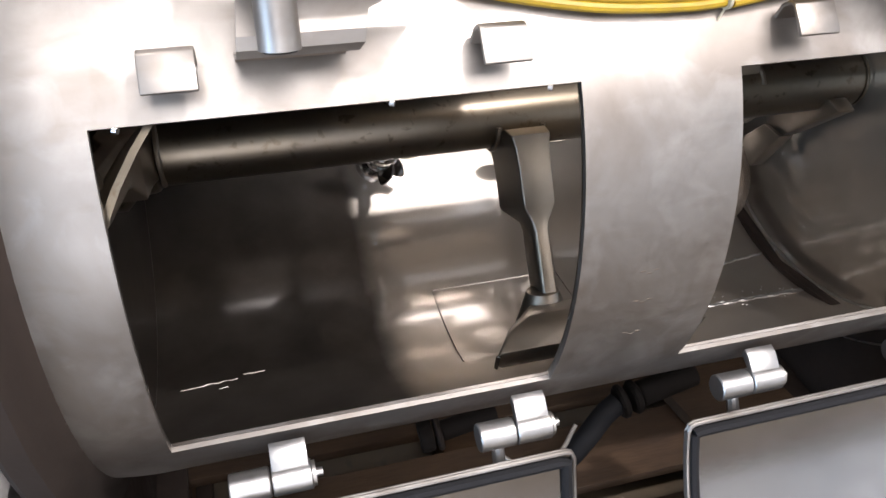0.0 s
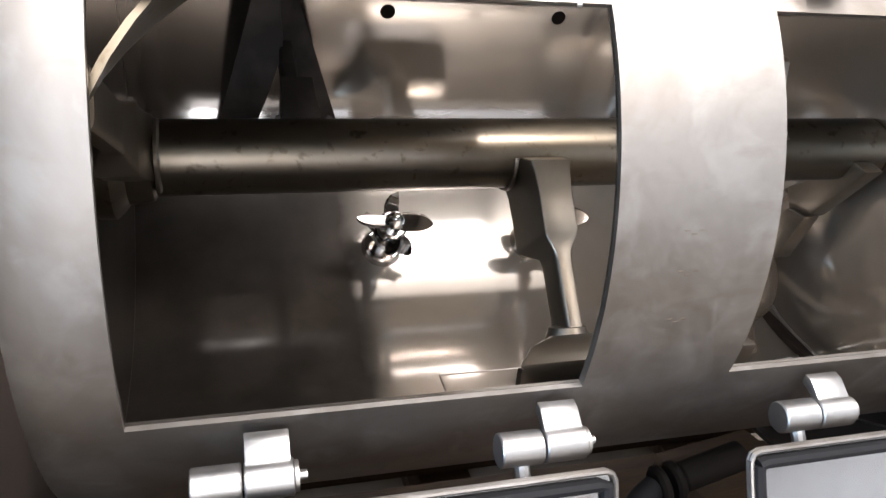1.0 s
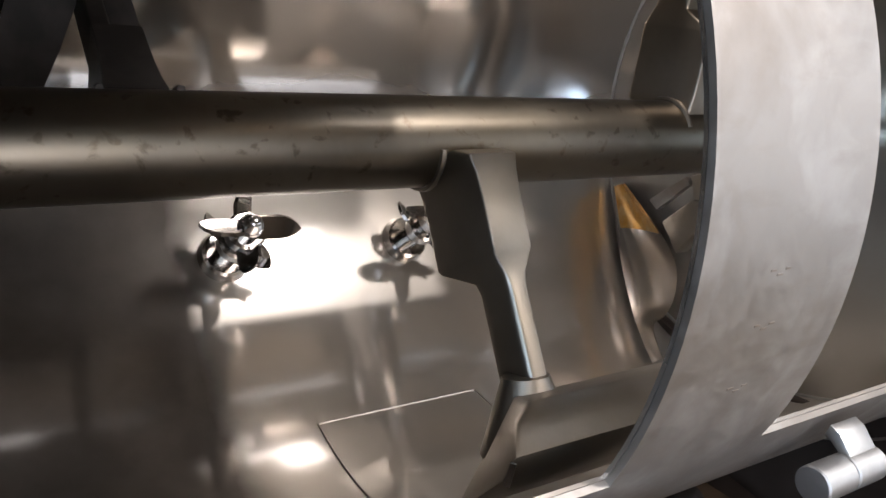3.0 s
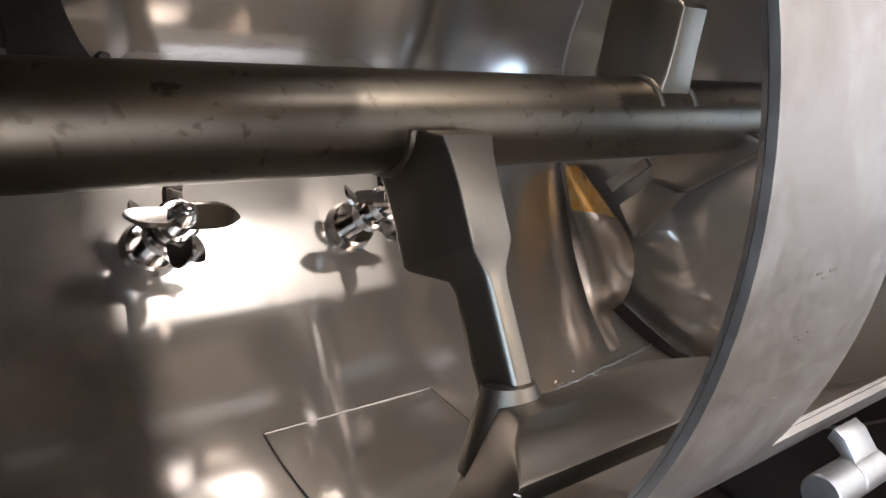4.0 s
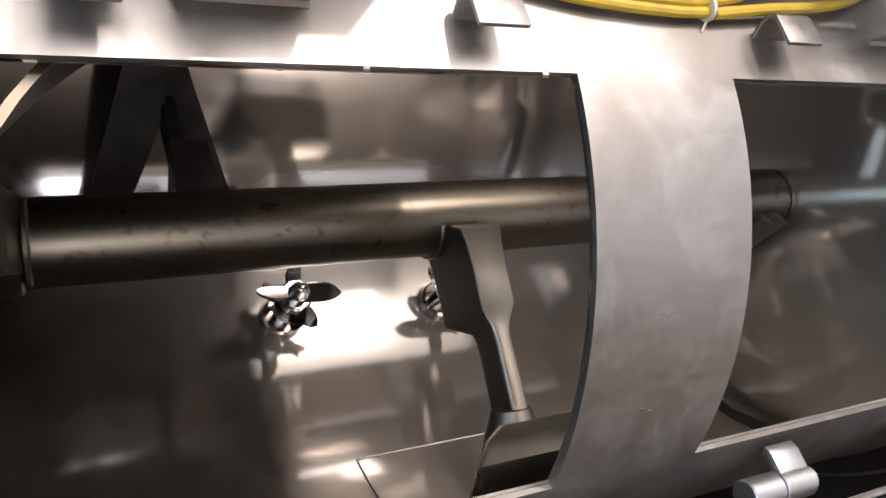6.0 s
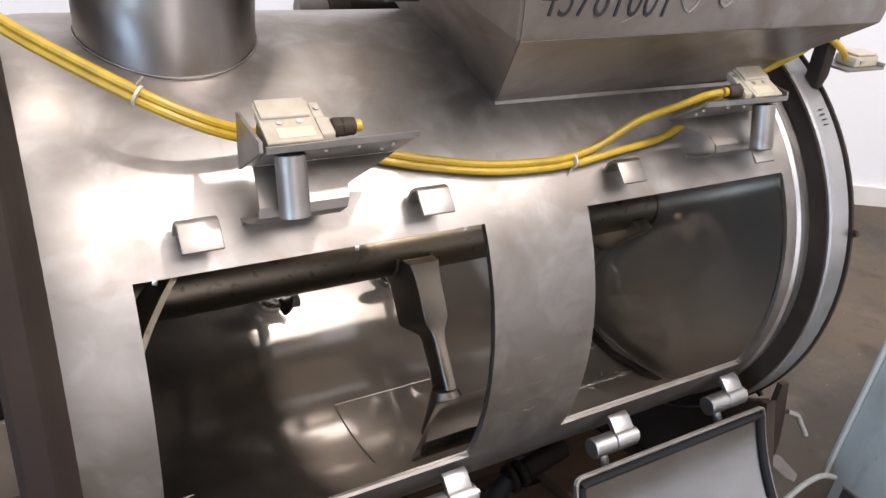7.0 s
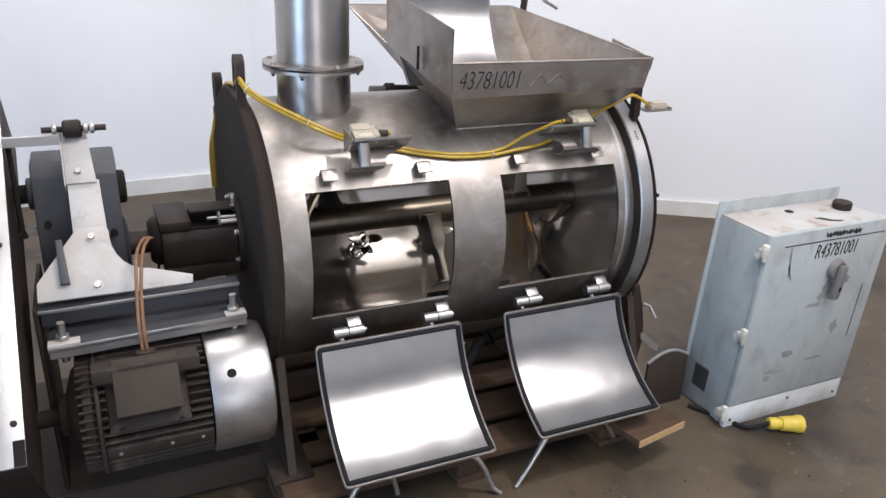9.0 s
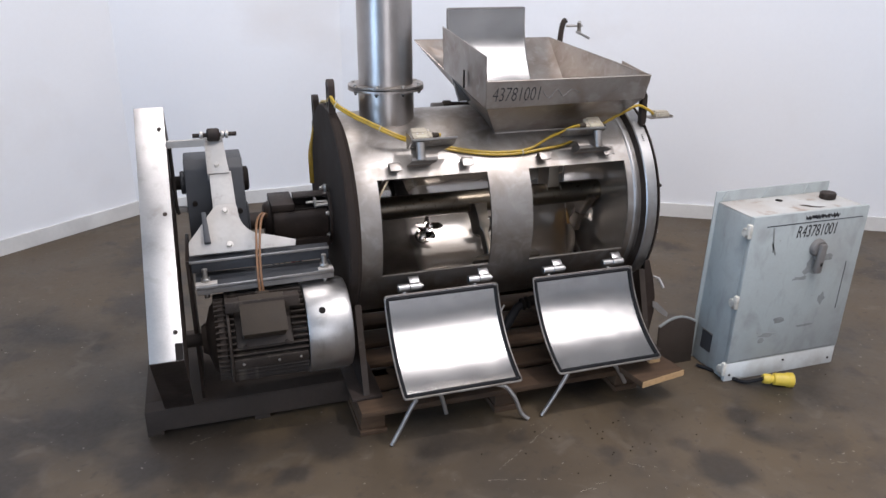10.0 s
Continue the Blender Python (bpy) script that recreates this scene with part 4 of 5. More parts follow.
part("right_panel", sheet([FR, BR, bBR, bFR, FRb]), SHEET, hop)
part("rear_panel", sheet([BR, BL, bBL, bBR]), SHEET, hop)
part("left_panel", sheet([BL, (0.404, 0.43, 1.27), bBL]), SHEET, hop)
part("side_plate", sheet([(0.398, -0.090, 1.384), (0.398, 0.43, 1.448), (0.404, 0.43, 1.27), (0.416, -0.056, 1.188), (0.410, -0.062, 1.288)], 0.005), SHEET, hop)
part("side_slope", sheet([(0.418, -0.056, 1.188), (0.404, 0.43, 1.27), bBL, bFL]), SHEET, hop)
part("corner_tab", sheet([(1.106, -0.060, 1.284), (1.092, 0.140, 1.318), (1.088, 0.142, 1.245), (1.10, -0.060, 1.25)], 0.004), SHEET, hop)
part("rim_fold", tube([FL, FR], 0.004, 8), SHEET, hop)
part("rim_fold", tube([FR, BR, BL], 0.004, 8), SHEET, hop)
part("seam_slot", box(0.3935, 0.3985, 0.146, 0.154, 1.235, 1.305, 0), BLACK, hop)
# collar where the hopper meets the drum
bm = sheet([(0.52, 0.120, 1.055), (1.010, 0.120, 1.055), (1.010, 0.114, 1.040), (0.52, 0.114, 1.040)], 0.004)
part("weld_collar", bm, SHEET, hop)
lettering("43781001", 0.066, Matrix.Translation((0.432, -0.0602, 1.214)) @ pose(0, 0, 0, 93.4, 1.0, 0.15) @ Matrix.Diagonal((0.77, 1.15, 1.0, 1.0)), INK, hop, shear=0.22, thick=-0.0009)

chalk = [(0.640, 1.246), (0.668, 1.216), (0.700, 1.250), (0.728, 1.222), (0.762, 1.246), (0.80, 1.232)]
part("chalk_scratch", tube(curve_points([(x, -0.0598 - (z - 1.214) * 0.06, z) for x, z in chalk], 4), 0.0016, 5), MOUNTGREY, hop, "dull chalk scratch")
for x, z, w in ((0.86, 1.262, 0.05), (0.93, 1.228, 0.035), (0.56, 1.205, 0.03)):
    part("chalk_scratch", tube([(x, -0.0598 - (z - 1.214) * 0.06, z), (x + w, -0.0596 - (z - 1.214) * 0.06, z + 0.012)], 0.0005, 5), MOUNTGREY, hop)

hlid = thing("hopper_lid", "curved stainless hopper lid with dark edging standing open", "lid", (0.58, 0.4, 1.3))
la = spread([-52, 3], 3)


def lid_place(x, a, r):
    return (x, 0.0 + r * math.cos(radians(a)), 1.497 + r * math.sin(radians(a)))


part("lid_plate", grid_plate([0.414, 0.58, 0.760], la, 0.424, 0.418, lambda x, a: True, lid_place), LID, hlid)
edge = [lid_place(0.414, a, 0.421) for a in la] + [lid_place(x, 3, 0.421) for x in spread([0.42, 0.75], 0.05)] + [lid_place(0.760, a, 0.421) for a in la[::-1]]
part("edging", tube(edge, 0.0042, 8), MOUNTGREY, hlid, "dark worn edging")

clampb = thing("clamp_bracket", "curved dark bracket with a small T-handle clamp behind the hopper", "clamp", (1.13, 0.8, 1.3))
bend = curve_points([(1.115, 0.80, 1.16), (1.125, 0.80, 1.36), (1.136, 0.80, 1.42), (1.150, 0.80, 1.432)], 6)
part("bracket", tube(bend, 0.014, 8), IRON, clampb)
part("clamp_rod", rod((1.150, 0.795, 1.405), (1.235, 0.79, 1.405), 0.006, seg=10), ZINC, clampb)
part("clamp_head", rod((1.212, 0.78, 1.425), (1.225, 0.80, 1.370), 0.010, seg=10, bevel=0.002), ZINC, clampb)
part("t_handle", rod((1.200, 0.78, 1.378), (1.272, 0.78, 1.345), 0.006, seg=10), ZINC, clampb)

stub = thing("pipe_stub", "short dark threaded pipe stub beside the hopper", "pipe fitting", (0.44, 0.517, 1.09))
part("threaded_end", rod((0.372, 0.517, 1.098), (0.425, 0.517, 1.096), 0.018, seg=20, bevel=0.002), MOUNTGREY, stub)
part("hex_collar", rod((0.425, 0.517, 1.096), (0.462, 0.517, 1.094), 0.029, seg=6, bevel=0.003), JBOX, stub)
part("nipple", rod((0.462, 0.517, 1.094), (0.56, 0.517, 1.09), 0.022, seg=20), IRON, stub)

# ---- limit switches on their brackets ----


def limit_switch(dx, mirror):
    """A bent bracket, a guide tube and a switch box with its gland."""
    s = -1 if mirror else 1

    def X(v):
        return dx + s * v
    br = thing("switch_bracket", "bent stainless bracket with a guide tube above the hatch", "bracket", (X(0.06), 0.0, 1.0), "switch brackets")
    ext = -0.06 if mirror else 0.0
    rows = [(0.004, 1.046, 0.008, 0.180), (-0.008, 1.035, 0.007, 0.146), (-0.020, 1.024, 0.005, 0.110), (-0.032, 1.013, 0.003, 0.106), (-0.034, 1.002, 0.002 + ext * 0.3, 0.104), (-0.022, 0.990, 0.001 + ext * 0.7, 0.101), (0.0, 0.980, ext, 0.098), (0.029, 0.970, ext, 0.096)]
    wb = bmesh.new()
    grid = [[wb.verts.new((X(lo + (hi - lo) * k / 6), y + dy, z)) for k in range(7)] + [wb.verts.new((X(lo + (hi - lo) * k / 6), y + dy + 0.004, z + 0.001)) for k in range(6, -1, -1)] for y, z, lo, hi in rows for dy in (0.0,)]
    for p, q in zip(grid, grid[1:]):
        for k in range(14):
            wb.faces.new((p[k], p[(k + 1) % 14], q[(k + 1) % 14], q[k]))
    wb.faces.new(grid[0][::-1])
    wb.faces.new(grid[-1])
    part("web", wb, STEEL, br)
    part("weld_bead", tube([(X(ext + (0.097 - ext) * k / 8), 0.026 + 0.001 * (k % 2), 0.9705) for k in range(9)], 0.0045, 6), SHEET, br)
    # the shelf tilts up towards its bright front edge
    shelf = part("shelf", hull_mesh([(X(x), y, z + dz) for x, y, z in ((0.004, -0.050, 1.083), (0.177, -0.050, 1.085), (0.180, 0.004, 1.046), (0.008, 0.004, 1.046)) for dz in (0.0, 0.0045)], 0.0006), STEEL, br)
    part("ground_edge", hull_mesh([(X(x), y, z) for x in (0.004, 0.177) for y in (-0.0535, -0.0502) for z in (1.0825 + x * 0.0115, 1.0895 + x * 0.0115)], 0), BRIGHT, shelf, "bright ground front edge")
    # pale pins stand in for light through the shelf's punched holes
    for hx, hu in ((0.075, 0.28), (0.112, 0.24), (0.156, 0.32), (0.150, 0.62)):
        hy, hz = -0.050 + 0.054 * hu, 1.084 - 0.038 * hu
        part("hole_rivet", rod((X(hx), hy - 0.001, hz - 0.0018), (X(hx), hy + 0.002, hz + 0.006), 0.0022, seg=10), TIE, shelf)
    part("side_flange", sheet([(X(0.0), -0.050, 1.083), (X(0.0), 0.024, 1.036), (X(0.0), 0.030, 1.100), (X(0.0), -0.048, 1.094)], 0.004), STEEL, br)
    part("packing_wedge", hull_mesh([(X(x), y, z) for x in (0.012, 0.064) for y, z in ((-0.044, 1.084), (0.002, 1.053), (0.004, 1.094), (-0.044, 1.0870))], 0), STEEL, br)
    tb = part("guide_tube", rod((X(0.034), -0.056, 1.011), (X(0.034), -0.039, 1.074), 0.0165, seg=28), STEEL, br)
    part("bore", rod((X(0.034), -0.0563, 1.0099), (X(0.034), -0.0560, 1.0112), 0.0140, seg=24), BLACK, tb)
    sw = thing("limit_switch", "cream plastic limit switch with a dark cable gland on its bracket", "switch", (X(0.05), -0.01, 1.087), "limit switches")

    def slab_on(name, x0, x1, u0, u1, h0, h1, mat=CREAM, bevel=0.0018):
        """A block of the switch, whose face leans back with its bracket."""
        return part(name, hull_mesh([(X(x), -0.046 + u, 1.0915 + 0.45 * u + h) for x in (x0, x1) for u in (u0, u1) for h in (h0, h1)], bevel), mat, sw)
    slab_on("housing", 0.008, 0.068, 0.0, 0.054, -0.0035, 0.0)
    slab_on("lower_body", 0.010, 0.066, 0.003, 0.051, -0.014, -0.0036)
    slab_on("cover", 0.010, 0.064, 0.029, 0.053, 0.0002, 0.0040)
    slab_on("corner_ear", 0.0683, 0.080, 0.029, 0.051, -0.012, -0.001)
    slab_on("end_cap", 0.0683, 0.084, 0.006, 0.0285, -0.014, 0.0)
    for hx, hu in ((0.028, 0.0245), (0.050, 0.0245), (0.0745, 0.041)):
        face = Vector((X(hx), -0.046 + hu, 1.0915 + 0.45 * hu))
        part("screw", rod(face - Vector((0, -0.41, 0.91)) * 0.002, face + Vector((0, -0.41, 0.91)) * 0.0012, 0.0034, seg=14), ZINC, sw)
    slab_on("name_plate", 0.022, 0.062, 0.004, 0.017, 0.0001, 0.0007, TIE, 0)
    part("gland_nut", rod((X(0.0842), -0.026, 1.094), (X(0.095), -0.026, 1.094), 0.0115, seg=6, bevel=0.001), JBOX, sw)
    part("gland", rod((X(0.095), -0.026, 1.094), (X(0.110), -0.026, 1.094), 0.0105, 0.0095, 16), JBOX, sw)
    part("cable_end", rod((X(0.110), -0.026, 1.094), (X(0.118), -0.026, 1.094), 0.0068, seg=12), YELLOW, sw)


limit_switch(0.126, False)
limit_switch(0.933, True)
# the third one on a dark bracket at the drum's far end
br3 = thing("switch_bracket", "dark bent strap carrying a switch at the drum end", "bracket", (1.16, 0.06, 1.05), "switch brackets")
part("strap", prism([(1.150, 1.060), (1.148, 1.175), (1.140, 1.205), (1.158, 1.210), (1.174, 1.185), (1.178, 1.075), (1.166, 1.052)], "y", 0.050, 0.078, 0.004), IRON, br3)
part("shelf", box(1.1785, 1.285, 0.02, 0.085, 1.0905, 1.0950, 0.001), STEEL, br3)
part("end_fold", box(1.2805, 1.285, 0.02, 0.085, 1.0952, 1.102, 0.001), STEEL, br3)
sw3 = thing("limit_switch", "cream plastic limit switch lying on the dark end bracket", "switch", (1.25, 0.05, 1.08), "limit switches")
part("housing", box(1.206, 1.272, 0.028, 0.070, 1.0953, 1.113, 0.003), CREAM, sw3)
part("cover", box(1.212, 1.266, 0.030, 0.066, 1.1132, 1.118, 0.002), CREAM, sw3)
part("screw", rod((1.222, 0.0278, 1.105), (1.222, 0.0258, 1.105), 0.0036, seg=12), ZINC, sw3)

# ---- yellow cables ----
cable = thing("yellow_cable", "pair of yellow control cables draped over the drum", "cable", (0.5, 0.05, 1.0))
main = [(-0.122, 0.222, 1.214), (-0.109, 0.198, 1.192), (-0.075, 0.164, 1.168), (-0.038, 0.128, 1.149), (0.033, 0.066, 1.117), (0.085, 0.050, 1.092), (0.132, 0.056, 1.071), (0.20, 0.072, 1.047), (0.28, 0.065, 1.030), (0.37, 0.046, 1.012), (0.468, 0.032, 0.999), (0.560, 0.028, 0.995), (0.612, 0.030, 0.997)]
part("cable_run", tube(curve_points(main), 0.0056, 10), YELLOW, cable)
part("cable_run", tube([p + Vector((0, -0.004, -0.0105)) for p in curve_points([(x, y + 0.002, z + 0.001) for x, y, z in main])], 0.0056, 10), YELLOW, cable)
part("cable_run", tube(curve_points([(0.612, 0.030, 0.997), (0.66, 0.034, 1.008), (0.72, 0.03, 1.040), (0.765, 0.006, 1.066), (0.795, -0.014, 1.086), (0.815, -0.026, 1.094)]), 0.0056, 10), YELLOW, cable)
part("cable_run", tube(curve_points([(0.612, 0.026, 0.986), (0.691, 0.030, 0.995), (0.762, 0.036, 1.001), (0.823, 0.046, 1.012), (0.885, 0.066, 1.034), (0.95, 0.068, 1.060), (1.00, 0.06, 1.087), (1.07, 0.045, 1.125), (1.13, 0.05, 1.145), (1.185, 0.046, 1.122), (1.207, 0.050, 1.105)]), 0.0058, 10), YELLOW, cable)
part("cable_run", tube(curve_points([(-0.122, 0.222, 1.214), (-0.128, 0.250, 1.200), (-0.122, 0.31, 1.176), (-0.118, 0.38, 1.168), (-0.118, 0.50, 1.146), (-0.118, 0.60, 1.094), (-0.128, 0.662, 1.03), (-0.148, 0.668, 0.92), (-0.150, 0.665, 0.75)]), 0.0055, 10), YELLOW, cable)
part("cable_run", tube(curve_points([(-0.118, 0.220, 1.203), (-0.124, 0.255, 1.190), (-0.110, 0.32, 1.170), (-0.106, 0.39, 1.166), (-0.107, 0.51, 1.142), (-0.107, 0.61, 1.088), (-0.120, 0.672, 1.02), (-0.156, 0.672, 0.90), (-0.158, 0.668, 0.75)]), 0.0055, 10), YELLOW, cable)
for p, d, up in (((-0.108, 0.196, 1.185), (0.6, -0.7, -0.4), 1), ((0.033, 0.064, 1.112), (0.8, -0.5, -0.4), 1), ((0.606, 0.029, 0.990), (1, 0, 0.1), -1)):
    v = Vector(d).normalized()
    q = Vector(p)
    tie = part("cable_tie", rod(q - v * 0.0016, q + v * 0.0016, 0.0118, seg=18), TIE, cable)
    part("tie_tail", rod(q + Vector((0, 0.002, 0.011)) * up, q + Vector((0.006 * up, -0.004, 0.021 * up)), 0.0012, seg=6), TIE, tie)

# ---- drive end: bearing, reducer, torque bracket ----
bear = thing("bearing_housing", "dark cast bearing housing bolted to the drum's end plate", "bearing housing", (-0.26, AY, AZ))
body = lathe([(-0.405, 0.040), (-0.405, 0.062), (-0.397, 0.070), (-0.386, 0.078), (-0.285, 0.082), (-0.285, 0.040)], 40)
part("sleeve", body, IRON, bear)
part("casting", prism([(0.262, 0.625), (0.245, 0.66), (0.245, 0.735), (0.262, 0.756), (0.440, 0.756), (0.46, 0.735), (0.46, 0.66), (0.44, 0.625)], "x", -0.375, -0.150, 0.010), IRON, bear)
part("base_flare", prism([(-0.372, 0.640), (-0.345, 0.612), (-0.29, 0.594), (-0.150, 0.600), (-0.150, 0.640)], "y", 0.238, 0.45, 0.006), IRON, bear)
part("mounting_flange", lathe([(-0.1495, 0.04), (-0.1495, 0.125), (-0.146, 0.128), (-0.1355, 0.128), (-0.1355, 0.04)], 40), IRON, bear)
part("raised_block", box(-0.378, -0.285, 0.256, 0.445, 0.7565, 0.786, 0.004), IRON, bear)
# black plates stand in for the shade inside the packing recess
part("packing_back", box(-0.2845, -0.150, 0.330, 0.350, 0.7565, 0.798, 0.002), BLACK, bear)
part("packing_floor", box(-0.2845, -0.150, 0.262, 0.3295, 0.7565, 0.7585, 0), BLACK, bear)
part("top_bar", box(-0.2845, -0.137, 0.285, 0.360, 0.7985, 0.806, 0.002), IRON, bear)
part("gland_rod", rod((-0.235, 0.285, 0.778), (-0.137, 0.285, 0.778), 0.006, seg=10), ZINC, bear)
part("gland_rod", rod((-0.200, 0.270, 0.768), (-0.137, 0.270, 0.768), 0.008, seg=10), ZINC, bear)
part("gland_lug", box(-0.205, -0.196, 0.262, 0.30, 0.759, 0.797, 0.002), ZINC, bear)
part("grease_fitting", rod((-0.150, 0.31, 0.806), (-0.150, 0.31, 0.842), 0.008, seg=8, bevel=0.001), ZINC, bear)
for a in (20, 65, -30, -70, 110, -120):
    q = at_angle(-0.150, a, 0.112)
    bolt(q, (-1, 0, 0), 0.009, 0.012, ZINC, bear)
part("coupling_shaft", rod((-0.50, AY, AZ), (-0.399, AY, AZ), 0.036, seg=28, bevel=0.003), IRON, bear)

red = thing("gear_reducer", "blue-grey painted shaft-mounted gear reducer", "gearbox", (-0.58, 0.35, 0.7))
prof = [(0.215, 0.60), (0.30, 0.535), (0.42, 0.535), (0.50, 0.62), (0.505, 0.74), (0.470, 0.945), (0.435, 0.985), (0.300, 0.985), (0.265, 0.955), (0.205, 0.72)]
part("case", prism(prof, "x", -0.694, -0.474, 0.006), GEARPAINT, red, "blue-grey cast case")
part("case_flange", prism([(p + (0.012 if p > 0.35 else -0.012), q + (0.010 if q > 0.75 else -0.010)) for p, q in prof], "x", -0.590, -0.578, 0.003), GEARPAINT, red)
part("side_cover", lathe([(-0.474, 0.0), (-0.474, 0.085), (-0.468, 0.088), (-0.462, 0.080), (-0.462, 0.0)], 36), GEARPAINT, red)
part("bearing_cap", lathe([(-0.474, 0.0), (-0.474, 0.050), (-0.456, 0.048), (-0.452, 0.040), (-0.452, 0.0)], 30, 0.345, 0.885), BLACK, red)
part("input_boss", rod((-0.712, 0.345, 0.885), (-0.693, 0.345, 0.885), 0.046, seg=28, bevel=0.004), GEARPAINT, red)
part("input_shaft", rod((-0.79, 0.345, 0.885), (-0.712, 0.345, 0.885), 0.027, seg=24), BLACK, red)
for x, y, z in ((-0.665, 0.237, 0.83), (-0.500, 0.225, 0.79)):
    part("plug", rod((x, y + 0.01, z), (x, y - 0.018, z), 0.010, seg=8, bevel=0.001), BLACK, red)

torq = thing("torque_bracket", "light grey steel torque bracket with a threaded rod at its head", "bracket", (-0.56, 0.1, 0.72))
TY, TZ = 0.004, 0.721
ud = Vector((0, 0.655, 0.756))
nd = Vector((0, -0.756, 0.655))


def tp(x, u, n=0.0):
    return Vector((x, TY, TZ)) + ud * u + nd * n


def tplate(outline, n0, n1, name, mat, parent, bevel=0.001, label=""):
    b = bmesh.new()
    lo = [b.verts.new(tp(x, u, n0)) for x, u in outline]
    hi = [b.verts.new(tp(x, u, n1)) for x, u in outline]
    b.faces.new(lo[::-1])
    b.faces.new(hi)
    for k in range(len(outline)):
        j = (k + 1) % len(outline)
        b.faces.new((lo[k], lo[j], hi[j], hi[k]))
    bmesh.ops.recalc_face_normals(b, faces=b.faces)
    bevelled(b, bevel)
    return part(name, b, mat, parent, label)


fan = [(-0.515 + 0.09 - 0.09 * math.cos(t), 0.035 + 0.10 * (1 - math.sin(t))) for t in [math.pi / 2 * k / 6 for k in range(6, -1, -1)]]
tplate([(-0.702, -0.022), (-0.322, -0.022), (-0.318, 0.002)] + fan + [(-0.515, 0.155), (-0.527, 0.168), (-0.590, 0.168), (-0.603, 0.155), (-0.700, 0.028)], 0.0, 0.010, "gusset_plate", GREYPLATE, torq)
tplate([(-0.602, 0.10), (-0.516, 0.10), (-0.522, 0.31), (-0.602, 0.31)], -0.010, -0.0005, "arm_plate", GREYPLATE, torq)
tplate([(-0.604, 0.30), (-0.528, 0.30), (-0.540, 0.455), (-0.604, 0.455)], -0.002, 0.007, "head_plate", GREYPLATE, torq)
tplate([(-0.608, 0.29), (-0.6045, 0.29), (-0.6045, 0.475), (-0.608, 0.475)], -0.03, 0.018, "side_flange", GREYPLATE, torq)
tplate([(-0.645, 0.015), (-0.622, 0.015), (-0.630, 0.135), (-0.645, 0.135)], 0.0105, 0.03, "angle_clip", GEARPAINT, torq)
for x, u in ((-0.558, 0.006), (-0.560, 0.142)):
    bolt(tp(x, u, 0.010), nd, 0.011, 0.010, ZINC, torq)
bolt(tp(-0.572, 0.335, 0.007), nd, 0.009, 0.010, ZINC, torq)
rc = tp(0, 0.452, 0.03)
part("threaded_rod", rod((-0.648, rc.y, rc.z), (-0.486, rc.y, rc.z), 0.0085, seg=14), IRON, torq)
part("bushing", rod((-0.596, rc.y, rc.z), (-0.548, rc.y, rc.z), 0.025, seg=22, bevel=0.006), IRON, torq)
for x in (-0.622, -0.544, -0.528):
    part("nut", rod((x, rc.y, rc.z), (x + 0.012, rc.y, rc.z), 0.0155, seg=6, bevel=0.001), ZINC, torq)
part("guard_strut", sheet([(-0.745, rc.y - 0.01, rc.z - 0.012), (-0.605, rc.y - 0.01, rc.z - 0.012), (-0.605, rc.y, rc.z - 0.040), (-0.745, rc.y, rc.z - 0.040)], 0.008), GREYPLATE, torq)
part("guard_strut", box(-0.745, -0.66, 0.30, 0.33, 0.775, 0.795, 0.002), GREYPLATE, torq)
part("guard_post", tube([(-0.735, rc.y + 0.02, rc.z - 0.02), (-0.735, 0.28, 0.80), (-0.728, 0.27, 0.78)], 0.007, 8), BLACK, torq)

# ---- belt guard, leaning back from the motor to the reducer ----
guard = thing("belt_guard", "bright sheet-metal belt guard box leaning over the pulleys", "belt guard", (-0.80, 0.0, 0.4))
GU, GN = Vector((0, 0.756, 0.655)), Vector((0, -0.655, 0.756))
G0 = Vector((0, -0.385, 0.490))


def gp(x, u, n):
    return Vector((x, 0, 0)) + G0 + GU * u + GN * n


def gbox(x0, x1, u0, u1, n0, n1, name, mat, parent, bevel=0.003, label=""):
    b = bmesh.new()
    bmesh.ops.create_cube(b, size=1, matrix=Matrix.LocRotScale(((x0 + x1) / 2, (u0 + u1) / 2, (n0 + n1) / 2), None, (x1 - x0, u1 - u0, n1 - n0)))
    bevelled(b, bevel)
    for v in b.verts:
        v.co = gp(*v.co)
    return part(name, b, mat, parent, label)


# light put into the metals: upward face bright, sides and lower end dark
gbox(-0.852, -0.745, 0.0, 1.045, -0.006, 0.0, "top_sheet", BRIGHT, guard, 0.001, "bright metal top sheet, the light it faces put into its colour")
gbox(-0.852, -0.849, 0.0, 1.045, -0.44, -0.0065, "side_sheet", IRON, guard, 0)
gbox(-0.748, -0.745, 0.0, 1.045, -0.30, -0.0065, "side_sheet", IRON, guard, 0)
gbox(-0.852, -0.745, 1.042, 1.045, -0.30, -0.0065, "end_sheet", BRIGHT, guard, 0)
gbox(-0.852, -0.745, -0.003, 0.0, -0.46, -0.0005, "end_sheet", IRON, guard, 0)
for x, u in ((-0.765, 0.10), (-0.768, 0.56), (-0.765, 0.94)):
    part("screw", rod(gp(x, u, 0), gp(x, u, 0.004), 0.008, seg=10, bevel=0.001), IRON, guard)
gbox(-0.770, -0.7455, 0.0005, 0.06, 0.0003, 0.0015, "torn_corner", BLACK, guard, 0)

